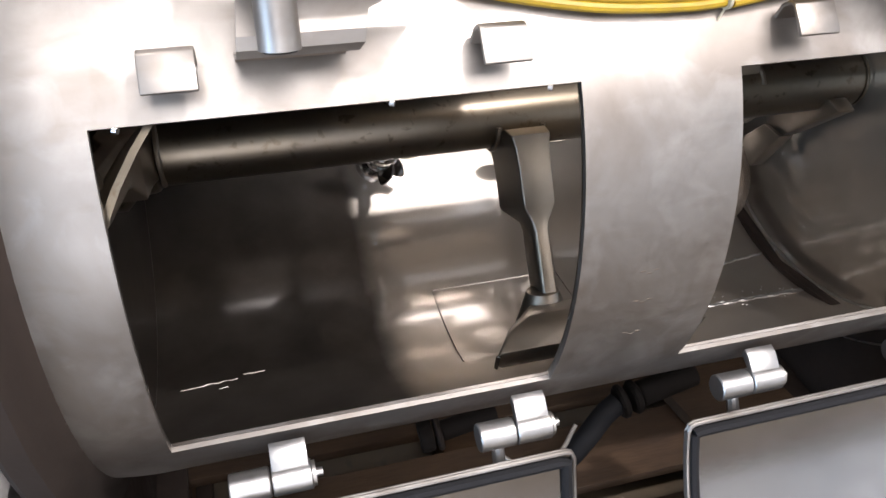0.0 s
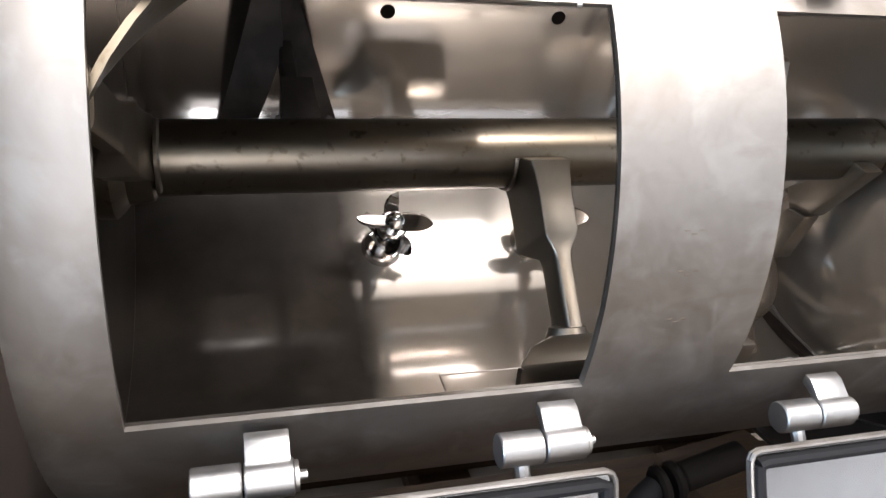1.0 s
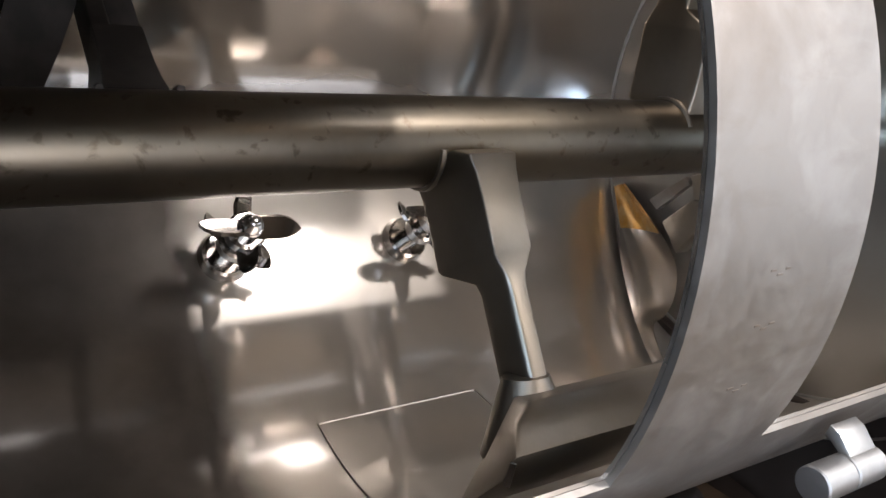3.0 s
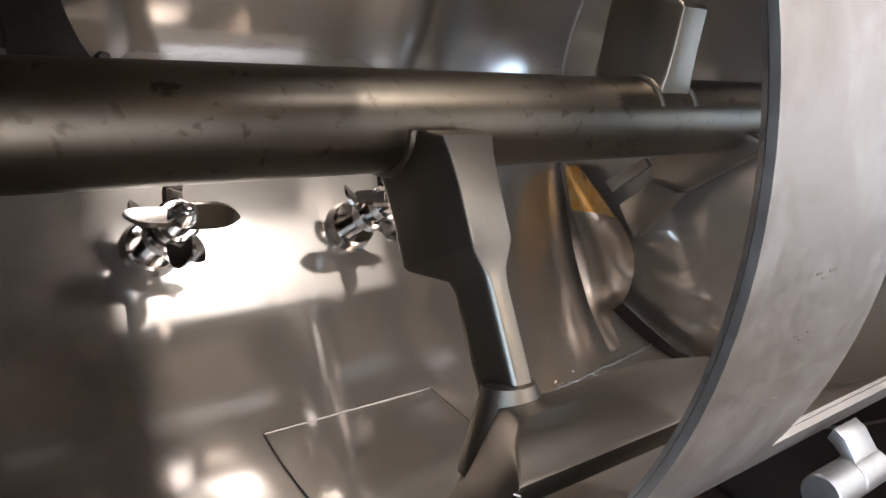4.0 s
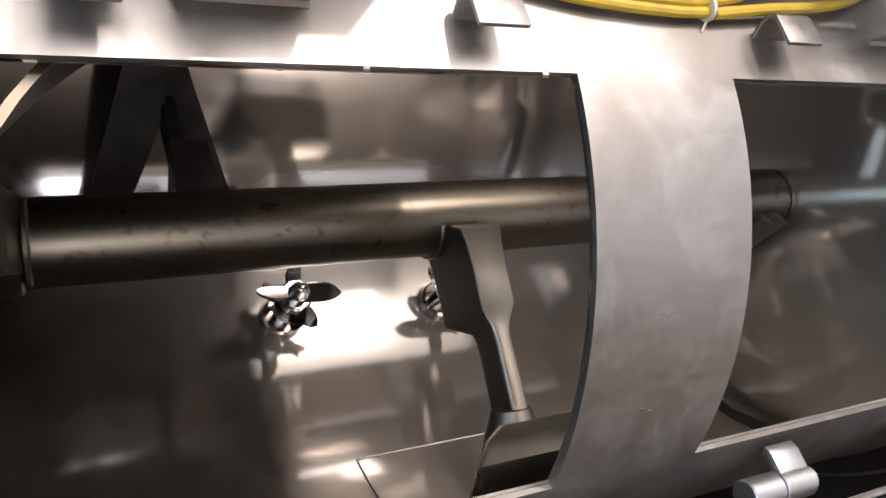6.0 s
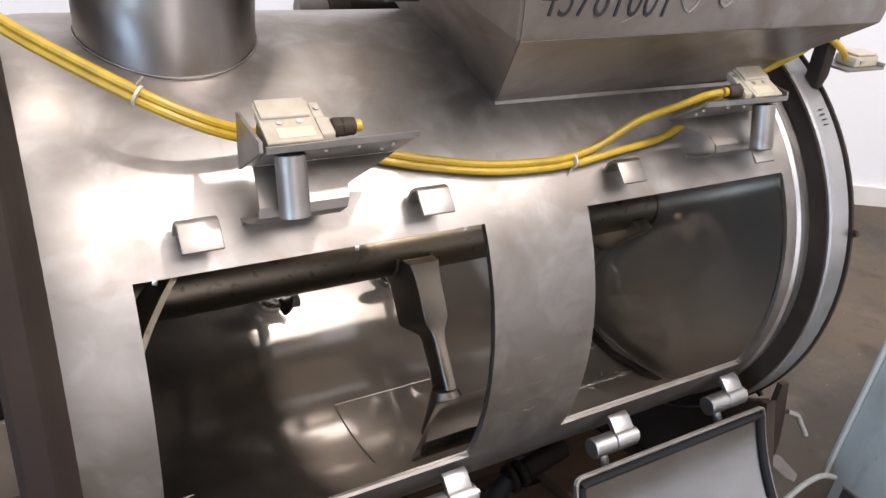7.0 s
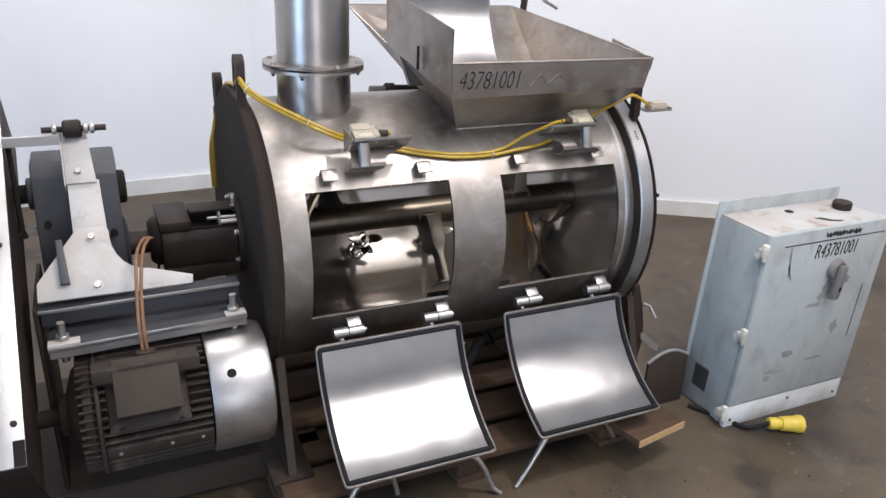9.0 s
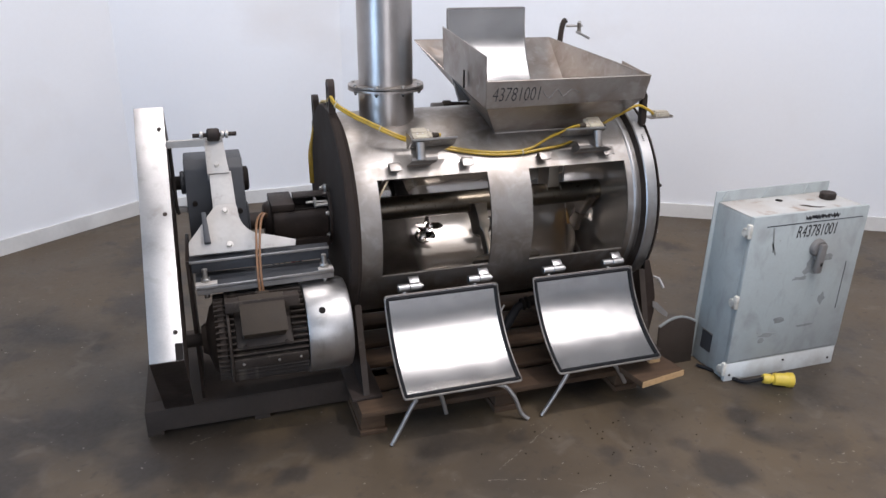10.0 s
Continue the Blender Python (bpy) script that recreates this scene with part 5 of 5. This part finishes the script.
# ---- motor and its hanging plates ----
MY, MZ = -0.070, 0.398
motor = thing("electric_motor", "dusty dark finned electric motor with a bright fan cover", "electric motor", (-0.45, MY, 0.25))
part("frame", lathe([(-0.660, 0.0), (-0.660, 0.09), (-0.640, 0.125), (-0.610, 0.140), (-0.320, 0.140), (-0.315, 0.12), (-0.315, 0.0)], 40, MY, MZ), MOTORPAINT, motor)
part("end_bell", lathe([(-0.690, 0.0), (-0.690, 0.05), (-0.672, 0.06), (-0.655, 0.115), (-0.628, 0.150), (-0.608, 0.155), (-0.600, 0.145), (-0.600, 0.0)], 40, MY, MZ), MOTORPAINT, motor)
part("shaft_end", rod((-0.79, MY, MZ), (-0.688, MY, MZ), 0.024, seg=20), BLACK, motor)
fc = lathe([(-0.318, 0.160), (-0.318, 0.173), (-0.312, 0.176), (-0.172, 0.176), (-0.156, 0.169), (-0.151, 0.156), (-0.151, 0.0), (-0.156, 0.0), (-0.156, 0.160)], 64, MY, MZ)
cover = part("fan_cover", fc, BRIGHT, motor, "bright bare steel fan cover")
hp = Vector((-0.262, MY, MZ)) + Vector((0, -math.cos(radians(42)), math.sin(radians(42)))) * 0.1755
part("hole_plug", rod(hp - Vector((0, -0.743, 0.669)) * 0.002, hp + Vector((0, -0.743, 0.669)) * 0.0015, 0.0125, seg=16), BLACK, cover)


def fin_mesh(x0, x1, drop=0.0):
    """A cast fin, thicker at its root, with a blunt rounded crest."""
    fb = prism([(p, q - drop) for p, q in ((-0.0052, 0.125), (-0.0042, 0.160), (-0.0030, 0.1685), (0.0, 0.1705), (0.0030, 0.1685), (0.0042, 0.160), (0.0052, 0.125))], "x", x0, x1)
    me = bpy.data.meshes.new("cooling_fin")
    fb.to_mesh(me)
    fb.free()
    me.materials.append(MOTORPAINT)
    return me


body_fin, bell_fin, left_fin, right_fin = fin_mesh(-0.588, -0.322), fin_mesh(-0.640, -0.6005, 0.010), fin_mesh(-0.588, -0.574), fin_mesh(-0.374, -0.322)
for k in range(46):
    a = k * 360 / 46
    for me in ((left_fin, right_fin, bell_fin) if 12 < a < 80 else (bell_fin,) if 340 < a < 353 else (body_fin, bell_fin)):
        o = new("cooling_fin", me)
        o.parent = motor
        o.matrix_local = motor.matrix_basis.inverted() @ Matrix.Translation((0, MY, MZ)) @ pose(0, 0, 0, 90 - a, 0, 0)
part("rib_ring", lathe([(-0.600, 0.130), (-0.600, 0.170), (-0.597, 0.174), (-0.5915, 0.174), (-0.5885, 0.170), (-0.5885, 0.130)], 56, MY, MZ), MOTORPAINT, motor)
# a plain cast band between the fins, with its screws
part("cast_band", turned(box(-0.588, -0.322, -0.021, 0.021, 0.130, 0.169, 0.004), Matrix.Translation((0, MY, MZ)) @ pose(0, 0, 0, 90 + 13.5, 0, 0)), MOTORPAINT, motor)
for x in (-0.555, -0.430, -0.352):
    band = Vector((0, -math.cos(radians(-13.5)), math.sin(radians(-13.5))))
    bolt(Vector((x, MY, MZ)) + band * 0.169, band, 0.0045, 0.004, ZINC, motor)
# the flat cast seat of the terminal box
part("box_seat", turned(box(-0.5735, -0.3745, -0.098, 0.098, 0.110, 0.1445, 0.005), Matrix.Translation((0, MY, MZ)) @ pose(0, 0, 0, 46, 0, 0)), MOTORPAINT, motor)
tbox = bmesh.new()
bmesh.ops.create_cube(tbox, size=1, matrix=Matrix.LocRotScale((-0.473, 0, 0.175), None, (0.150, 0.140, 0.060)))
bevelled(tbox, 0.006)
turned(tbox, Matrix.Translation((0, MY, MZ)) @ pose(0, 0, 0, 46, 0, 0))
jb = part("terminal_box", tbox, JBOX, motor, "dusty brown-grey terminal box")
tl = bmesh.new()
bmesh.ops.create_cube(tl, size=1, matrix=Matrix.LocRotScale((-0.473, 0, 0.209), None, (0.158, 0.148, 0.008)))
bevelled(tl, 0.003)
turned(tl, Matrix.Translation((0, MY, MZ)) @ pose(0, 0, 0, 46, 0, 0))
part("box_lid", tl, JBOX, jb)
for x in (-0.545, -0.400):
    q = Vector((x, MY, MZ)) + Vector((0, -math.sin(radians(78)), math.cos(radians(78)))) * 0.182
    bolt(q, (0, -0.978, 0.207), 0.006, 0.008, IRON, motor)
part("foot_rail", box(-0.60, -0.34, MY - 0.125, MY - 0.075, 0.545, 0.585, 0.004), MOTORPAINT, motor)
part("foot_rail", box(-0.60, -0.34, MY + 0.075, MY + 0.125, 0.545, 0.585, 0.004), MOTORPAINT, motor)

mount = thing("motor_mount", "pair of dark steel motor mounting plates joined by threaded studs", "machine frame", (-0.45, 0.05, 0.6))
part("upper_plate", prism([(-0.705, -0.028), (-0.198, -0.014), (-0.198, 0.034), (-0.705, 0.034)], "z", 0.682, 0.6905, 0.001), GEARPAINT, mount)
part("front_edge", prism([(-0.705, -0.0315), (-0.198, -0.0175), (-0.198, -0.0145), (-0.705, -0.0285)], "z", 0.682, 0.692, 0.0005), BRIGHT, mount, "bare bright plate edge")
part("channel_web", prism([(-0.700, -0.020), (-0.200, -0.006), (-0.200, 0.004), (-0.700, -0.010)], "z", 0.642, 0.6815, 0.001), GEARPAINT, mount)
part("lower_plate", prism([(-0.690, -0.105), (-0.192, -0.078), (-0.192, 0.034), (-0.690, 0.034)], "z", 0.612, 0.6215, 0.001), GEARPAINT, mount)
part("front_edge", prism([(-0.690, -0.1085), (-0.192, -0.0815), (-0.192, -0.0785), (-0.690, -0.1055)], "z", 0.612, 0.623, 0.0005), BRIGHT, mount, "bare bright plate edge")
part("lower_web", prism([(-0.688, -0.1035), (-0.194, -0.0765), (-0.194, -0.070), (-0.688, -0.096)], "z", 0.588, 0.6115, 0.001), MOUNTGREY, mount)
part("clamp_bar", prism([(-0.250, -0.082), (-0.194, -0.079), (-0.194, -0.05), (-0.250, -0.053)], "z", 0.6225, 0.628, 0.001), GREYPLATE, mount)
part("clamp_bar", prism([(-0.690, -0.106), (-0.615, -0.102), (-0.615, -0.07), (-0.690, -0.074)], "z", 0.6225, 0.628, 0.001), GREYPLATE, mount)
for x, y in ((-0.225, -0.055), (-0.655, -0.075)):
    st = part("stud", rod((x, y, 0.565), (x, y, 0.676), 0.010, seg=14), ZINC, mount)
    for z in (0.5905, 0.6285):
        part("nut", rod((x, y, z - 0.004 if z < 0.6 else z), (x, y, z + 0.012), 0.018, seg=6, bevel=0.0015), ZINC, st)
part("hanger", box(-0.718, -0.7055, -0.02, 0.30, 0.12, 0.690, 0.003), IRON, mount)

wires = thing("motor_wires", "loop of brown motor leads over the mounting plate", "cable", (-0.45, -0.05, 0.63))
for k in range(2):
    dx = (k - 0.5) * 0.011
    part("lead", tube(curve_points([(-0.466 + dx, -0.135, 0.585), (-0.468 + dx, -0.125, 0.65), (-0.462 + dx, -0.075, 0.735), (-0.448 + dx * 1.4, -0.005, 0.805 + 0.004 * k), (-0.425 + dx, 0.09, 0.81 - 0.003 * k), (-0.405, 0.18, 0.775), (-0.402, 0.26, 0.74)]), 0.0045, 8), BROWNWIRE, wires)
part("conduit_nut", rod((-0.466, -0.142, 0.566), (-0.466, -0.134, 0.592), 0.026, seg=14, bevel=0.004), JBOX, wires)
hoses = thing("loose_hoses", "dark red and black hoses hanging under the bearing", "hose", (-0.25, 0.3, 0.3))
part("hose", tube(curve_points([(-0.235, 0.36, 0.63), (-0.262, 0.32, 0.54), (-0.285, 0.28, 0.46), (-0.275, 0.26, 0.34), (-0.24, 0.25, 0.20), (-0.2, 0.26, 0.135)]), 0.010, 10), REDHOSE, hoses)
part("hose", tube(curve_points([(-0.255, 0.38, 0.63), (-0.285, 0.35, 0.54), (-0.31, 0.31, 0.44), (-0.30, 0.29, 0.30), (-0.28, 0.28, 0.135)]), 0.009, 10), REDHOSE, hoses)
part("hose", tube(curve_points([(-0.275, 0.36, 0.63), (-0.275, 0.31, 0.56), (-0.265, 0.30, 0.40), (-0.29, 0.30, 0.135)]), 0.008, 10), RUBBER, hoses)
for k in range(3):
    part("wire", tube(curve_points([(-0.385 + 0.02 * k, 0.33, 0.645), (-0.388 + 0.022 * k, 0.31, 0.56), (-0.370 + 0.024 * k, 0.30, 0.40), (-0.36 + 0.02 * k, 0.30, 0.135)]), 0.004, 8), RUBBER, hoses)

# ---- skid and pallet ----
skid = thing("skid_frame", "dark welded steel skid under the drive", "machine frame", (-0.5, 0.1, 0.0))
part("front_beam", box(-0.93, 0.02, -0.045, 0.030, 0.02, 0.112, 0.004), SKID, skid)
part("rear_beam", box(-0.93, 0.02, 0.52, 0.60, 0.02, 0.112, 0.004), SKID, skid)
part("cross_beam", box(-0.93, -0.86, 0.031, 0.519, 0.02, 0.110, 0.004), SKID, skid)
part("cross_beam", box(-0.22, -0.14, 0.031, 0.519, 0.02, 0.110, 0.004), SKID, skid)
part("deck_plate", box(-0.85, -0.14, -0.045, 0.60, 0.1125, 0.1195, 0.001), SKID, skid)
for x in (-0.9, -0.5, -0.05):
    part("skid_foot", box(x - 0.03, x + 0.03, -0.04, 0.595, 0.0, 0.0198, 0.002), SKID, skid)

pal = thing("pallet", "worn wooden pallet under the mixing drum", "pallet", (0.5, 0.2, 0.0))
for y0, y1 in ((-0.295, -0.165), (-0.12, 0.01), (0.06, 0.19), (0.24, 0.37), (0.42, 0.55), (0.60, 0.73), (0.78, 0.91)):
    part("deck_board", box(-0.150, 1.13, y0, y1, 0.088, 0.112, 0.003), WOOD, pal)
for x in (-0.11, 0.44, 0.985):
    part("stringer", box(x - 0.04, x + 0.055, -0.27, 0.90, 0.0225, 0.0875, 0.003), WOOD, pal)
    part("runner", box(x - 0.045, x + 0.06, -0.282, 0.90, 0.0, 0.0222, 0.002), WOOD, pal)
plank = thing("plank", "loose pale-ended plank lying under the drum end", "plank", (1.12, 0, 0.05))
part("board", turned(box(-0.110, 0.110, -0.437, 0.36, 0.0, 0.028, 0.003), Matrix.Translation((0.989, 0.0, 0.1125)) @ pose(0, 0, 0, 0, 0, 10)), WOOD, plank)
part("cut_end", turned(box(-0.109, 0.109, -0.4405, -0.4375, 0.001, 0.027, 0), Matrix.Translation((0.989, 0.0, 0.1125)) @ pose(0, 0, 0, 0, 0, 10)), WOODEND, plank, "pale fresh-sawn end grain")
chips = thing("wood_block", "small pale wood block on the plank", "wood block", (1.06, -0.25, 0.14))
part("block", box(1.062, 1.112, -0.330, -0.290, 0.1408, 0.166, 0.002), WOODEND, chips)

lever = thing("drain_lever", "dark iron end plate with a small bright lever handle", "lever", (1.2, -0.05, 0.4))
part("arm_plate", sheet([(1.1525, -0.082, 0.50), (1.172, -0.082, 0.50), (1.198, -0.085, 0.41), (1.214, -0.088, 0.33), (1.217, -0.088, 0.25), (1.206, -0.085, 0.16), (1.1525, -0.082, 0.16)], 0.012), IRON, lever)
part("t_handle", tube([(1.195, -0.095, 0.425), (1.218, -0.106, 0.415), (1.230, -0.130, 0.378)], 0.0058, 8), ZINC, lever)
part("end_strap", sheet([(1.205, -0.096, 0.305), (1.222, -0.100, 0.300), (1.268, -0.126, 0.252), (1.262, -0.130, 0.236), (1.245, -0.122, 0.244), (1.205, -0.098, 0.280)], 0.005), MOUNTGREY, lever, "bent grey strap end")

cover = thing("curved_cover", "pale curved strap above a dark plate standing in for shade", "cover plate", (1.32, -0.14, 0.0))
arch = [(1.222 + 0.186 * k / 12, 0.186 + 0.044 * math.sin(math.pi * (0.06 + 0.86 * k / 12))) for k in range(13)]
# dark plate put in for the shade below the pale strap
part("plate", prism([(1.222, 0.0)] + arch + [(1.408, 0.0)], "y", -0.146, -0.136, 0.001), SKID, cover)
part("rim", tube([(x, -0.142, z + 0.002) for x, z in arch], 0.0062, 8), SMEAR, cover, "pale curved strap")

# ---- control cabinet ----
cab = thing("control_cabinet", "pale blue-grey steel control cabinet standing on the floor with marker writing", "electrical cabinet", (1.72, -0.24, 0.0))
CX0, CX1, CY0, CY1, CH = 1.437, 2.004, -0.352, -0.112, 0.748
part("body", box(CX0, CX1, CY0 + 0.022, CY1, 0.003, CH - 0.012, 0.004), CABINET, cab)
part("top_sheet", box(CX0 + 0.002, CX1 - 0.002, CY0 + 0.02, CY1, CH - 0.0118, CH - 0.006, 0.001), CABTOP, cab, "dusty cabinet top")
part("back_flange", box(1.421, 2.016, CY1 + 0.0005, CY1 + 0.008, 0.0, 0.788, 0.002), CABINET, cab)
part("door", box(CX0 - 0.006, CX1 + 0.010, CY0, CY0 + 0.0215, 0.088, CH, 0.004), CABINET, cab)
part("kick_strip", box(CX0 - 0.004, CX1 + 0.006, CY0 + 0.002, CY0 + 0.0215, 0.0, 0.086, 0.002), WHITEPAINT, cab, "chipped white bottom strip")
for k, x in enumerate((1.455, 1.73, 1.98)):
    part("screw", rod((x, CY0 + 0.002, 0.03 + 0.03 * (k == 1)), (x, CY0 - 0.001, 0.03 + 0.03 * (k == 1)), 0.005, seg=10), IRON, cab)
for z in (0.688, 0.375, 0.062):
    cl = part("clasp", box(CX0 - 0.024, CX0 - 0.0065, CY0 - 0.004, CY0 + 0.018, z - 0.030, z + 0.030, 0.005), CLASP, cab, "worn off-white clasp")
    part("clasp_ear", rod((CX0 - 0.018, CY0 + 0.03, z - 0.012), (CX0 - 0.0005, CY0 + 0.03, z - 0.012), 0.020, seg=14, bevel=0.003), CLASP, cl)
    part("clasp_screw", rod((CX0 - 0.029, CY0 + 0.007, z - 0.02), (CX0 - 0.0255, CY0 + 0.007, z - 0.02), 0.006, seg=10), ZINC, cl)
for x in (1.445, 1.66, 1.875):
    part("gusset", sheet([(x, CY1 - 0.001, CH - 0.005), (x + 0.05, CY1 - 0.001, CH - 0.005), (x + 0.025, CY1 - 0.001, CH + 0.035)], 0.003), CABINET, cab)
part("top_cap", rod((1.925, -0.205, CH - 0.006), (1.925, -0.205, CH + 0.022), 0.034, seg=28, bevel=0.004), IRON, cab, "brown round top cap")
part("top_hole", rod((1.70, -0.17, CH - 0.0058), (1.70, -0.17, CH - 0.0045), 0.016, seg=16), BLACK, cab)
part("top_dirt", prism([(1.735, -0.25), (1.765, -0.255), (1.79, -0.285), (1.83, -0.30), (1.80, -0.305), (1.765, -0.29)], "z", CH - 0.0057, CH - 0.0050, 0), JBOX, cab)
part("side_cutout", box(CX0 - 0.0012, CX0 - 0.0002, -0.225, -0.155, 0.075, 0.165, 0), GEARPAINT, cab)
part("cutout_lip", box(CX0 - 0.0035, CX0 - 0.0013, -0.228, -0.152, 0.163, 0.168, 0), ZINC, cab)
hd = part("handle_base", rod((1.778, CY0 + 0.001, 0.585), (1.778, CY0 - 0.022, 0.585), 0.040, 0.034, 26, 0.003), MOUNTGREY, cab, "worn dark grey rotary handle")
part("grip", turned(box(-0.016, 0.016, -0.044, -0.0225, -0.105, 0.024, 0.007), Matrix.Translation((1.778, CY0, 0.585)) @ pose(0, 0, 0, 0, 3, 0)), MOUNTGREY, hd)
part("keyhole", box(1.772, 1.782, CY0 - 0.0452, CY0 - 0.0442, 0.515, 0.53, 0), BLACK, hd)
part("door_groove", box(1.50, 1.985, CY0 - 0.0012, CY0 - 0.0002, 0.700, 0.7035, 0), GEARPAINT, cab)
part("door_groove", box(1.953, 1.956, CY0 - 0.0012, CY0 - 0.0002, 0.28, 0.50, 0), GEARPAINT, cab)
lettering("R43781001", 0.058, Matrix.Translation((1.655, CY0 - 0.0008, 0.638)) @ pose(0, 0, 0, 90, 0, 0) @ Matrix.Diagonal((0.78, 1.3, 1.0, 1.0)), INK, cab, shear=0.12, thick=-0.0004)
# an older line, scribbled out with looping strokes
rnd = random.Random(4)
for row in range(3):
    loop = [(1.688 + 0.0052 * k, CY0 - 0.0006, 0.7225 + 0.008 * math.sin(k * 2.1 + row) + rnd.uniform(-0.004, 0.004)) for k in range(34)]
    part("crossed_out_stroke", tube(loop, 0.0021, 5), INK, cab)
for x, z, h, lean in ((1.545, 0.640, 0.055, -10), (1.556, 0.600, 0.03, -25)):
    part("paint_scrape", turned(box(-0.004, 0.004, -0.0006, 0, -h, h, 0), Matrix.Translation((x, CY0 - 0.0004, z)) @ pose(0, 0, 0, 0, lean, 0)), SMEAR, cab)
for x, z, w, h in ((1.61, 0.20, 0.045, 0.012), (1.66, 0.265, 0.035, 0.016), (1.72, 0.45, 0.04, 0.012), (1.80, 0.22, 0.05, 0.007), (1.86, 0.34, 0.022, 0.03), (1.585, 0.175, 0.02, 0.015), (1.775, 0.50, 0.05, 0.045), (1.845, 0.53, 0.035, 0.018)):
    pts = [(x + w * math.cos(t) * rnd.uniform(0.55, 1.1), z + h * math.sin(t) * rnd.uniform(0.5, 1.2)) for t in [2 * math.pi * k / 14 for k in range(14)]]
    part("grime_smear", prism(pts, "y", CY0 - 0.0006, CY0 - 0.0002, 0), SMEAR, cab)
part("door_seam", box(1.49, 1.985, CY0 - 0.0006, CY0 - 0.0002, 0.093, 0.0955, 0), MOUNTGREY, cab)

# the cabinet stands slightly out of true
rack = Matrix.Identity(4)
rack[0][2] = 0.042
for o in cab.children_recursive:
    o.data.transform(rack)

plug = thing("power_plug", "yellow industrial power plug lying on the floor by the cabinet", "plug", (1.63, -0.45, 0.03))
part("body", turned(lathe([(0.0, 0.0), (0.0, 0.019), (0.010, 0.022), (0.030, 0.022), (0.034, 0.018), (0.042, 0.018), (0.046, 0.026), (0.100, 0.029), (0.104, 0.032), (0.125, 0.032), (0.128, 0.028), (0.128, 0.0)], 26, 0, 0), Matrix.Translation((1.575, -0.420, 0.031)) @ pose(0, 0, 0, 0, 2, -20)), PLUGYELLOW, plug)
part("lead", tube(curve_points([(1.577, -0.421, 0.031), (1.55, -0.41, 0.020), (1.50, -0.385, 0.010), (1.46, -0.30, 0.008), (1.40, -0.20, 0.008)]), 0.008, 10), RUBBER, plug)

# ---- small litter on the floor ----
wire = thing("wire_scrap", "scrap of bare wire lying on the floor", "wire", (2.4, 0.2, 0))
part("strand", tube(curve_points([(2.10, 0.02, 0.006), (2.17, 0.0, 0.006), (2.24, -0.03, 0.006), (2.31, -0.04, 0.006)]), 0.005, 6), ZINC, wire)

# pale flakes and chips that lie about on the concrete
litter = new("floor_litter")
rnd = random.Random(11)
fb = bmesh.new()
for k in range(80):
    if k < 35:
        x, y = rnd.gauss(0.75, 0.28), rnd.gauss(-0.62, 0.14)
    else:
        x, y = rnd.uniform(-2.2, 3.0), rnd.uniform(-1.6, 1.2)
    if -1.0 < x < 1.3 and y > -0.44 or 1.33 < x < 2.1 and -0.4 < y < 0.0:
        continue
    r, t0 = rnd.uniform(0.0012, 0.0045), rnd.uniform(0, 6)
    top = [fb.verts.new((x + r * rnd.uniform(0.5, 1.3) * math.cos(t0 + q), y + r * rnd.uniform(0.4, 1.0) * math.sin(t0 + q), 0.0025)) for q in (0, 1.3, 2.5, 3.9, 5.1)]
    low = [fb.verts.new((v.co.x, v.co.y, 0.0002)) for v in top]
    fb.faces.new(top)
    for q in range(5):
        fb.faces.new((low[q], low[(q + 1) % 5], top[(q + 1) % 5], top[q]))
tagged(litter, "pale flakes and chips scattered on the concrete floor", "debris", kind="stuff")
part("flakes", fb, JBOX, litter, smooth=False)
# pale scrapes in the concrete
rnd = random.Random(3)
sb = bmesh.new()
for x0, y0, x1, y1, gaps in ((0.27, -0.63, 0.42, -0.53, 0.45), (0.45, -0.51, 0.58, -0.42, 0.35), (0.22, -0.67, 0.48, -0.745, 0.5), (0.57, -0.80, 0.61, -0.805, 0.0), (0.50, -0.82, 0.56, -0.82, 0.2), (0.73, -0.72, 0.80, -0.78, 0.3), (0.80, -0.76, 0.90, -0.84, 0.5), (0.40, -0.42, 0.52, -0.40, 0.5), (1.45, -0.95, 1.55, -0.98, 0.4), (-0.78, -0.13, -0.70, -0.11, 0.4)):
    p, q = Vector((x0, y0, 0.0)), Vector((x1, y1, 0.0))
    side = (q - p).cross(Vector((0, 0, 1))).normalized()
    steps = max(3, int((q - p).length / 0.012))
    for k in range(steps):
        if rnd.random() < gaps:
            continue
        o = p.lerp(q, k / steps) + side * rnd.uniform(-0.004, 0.004)
        e = p.lerp(q, (k + rnd.uniform(0.6, 1.2)) / steps) + side * rnd.uniform(-0.004, 0.004)
        w = rnd.uniform(0.0006, 0.0022)
        quad = [sb.verts.new((v.x, v.y, 0.0006)) for v in (o - side * w, e - side * w * 0.5, e + side * w * 0.5, o + side * w)]
        sb.faces.new(quad)
        sb.faces.new([sb.verts.new((v.co.x, v.co.y, 0.0001)) for v in quad[::-1]])
part("scrapes", sb, SCUFF, litter, smooth=False)
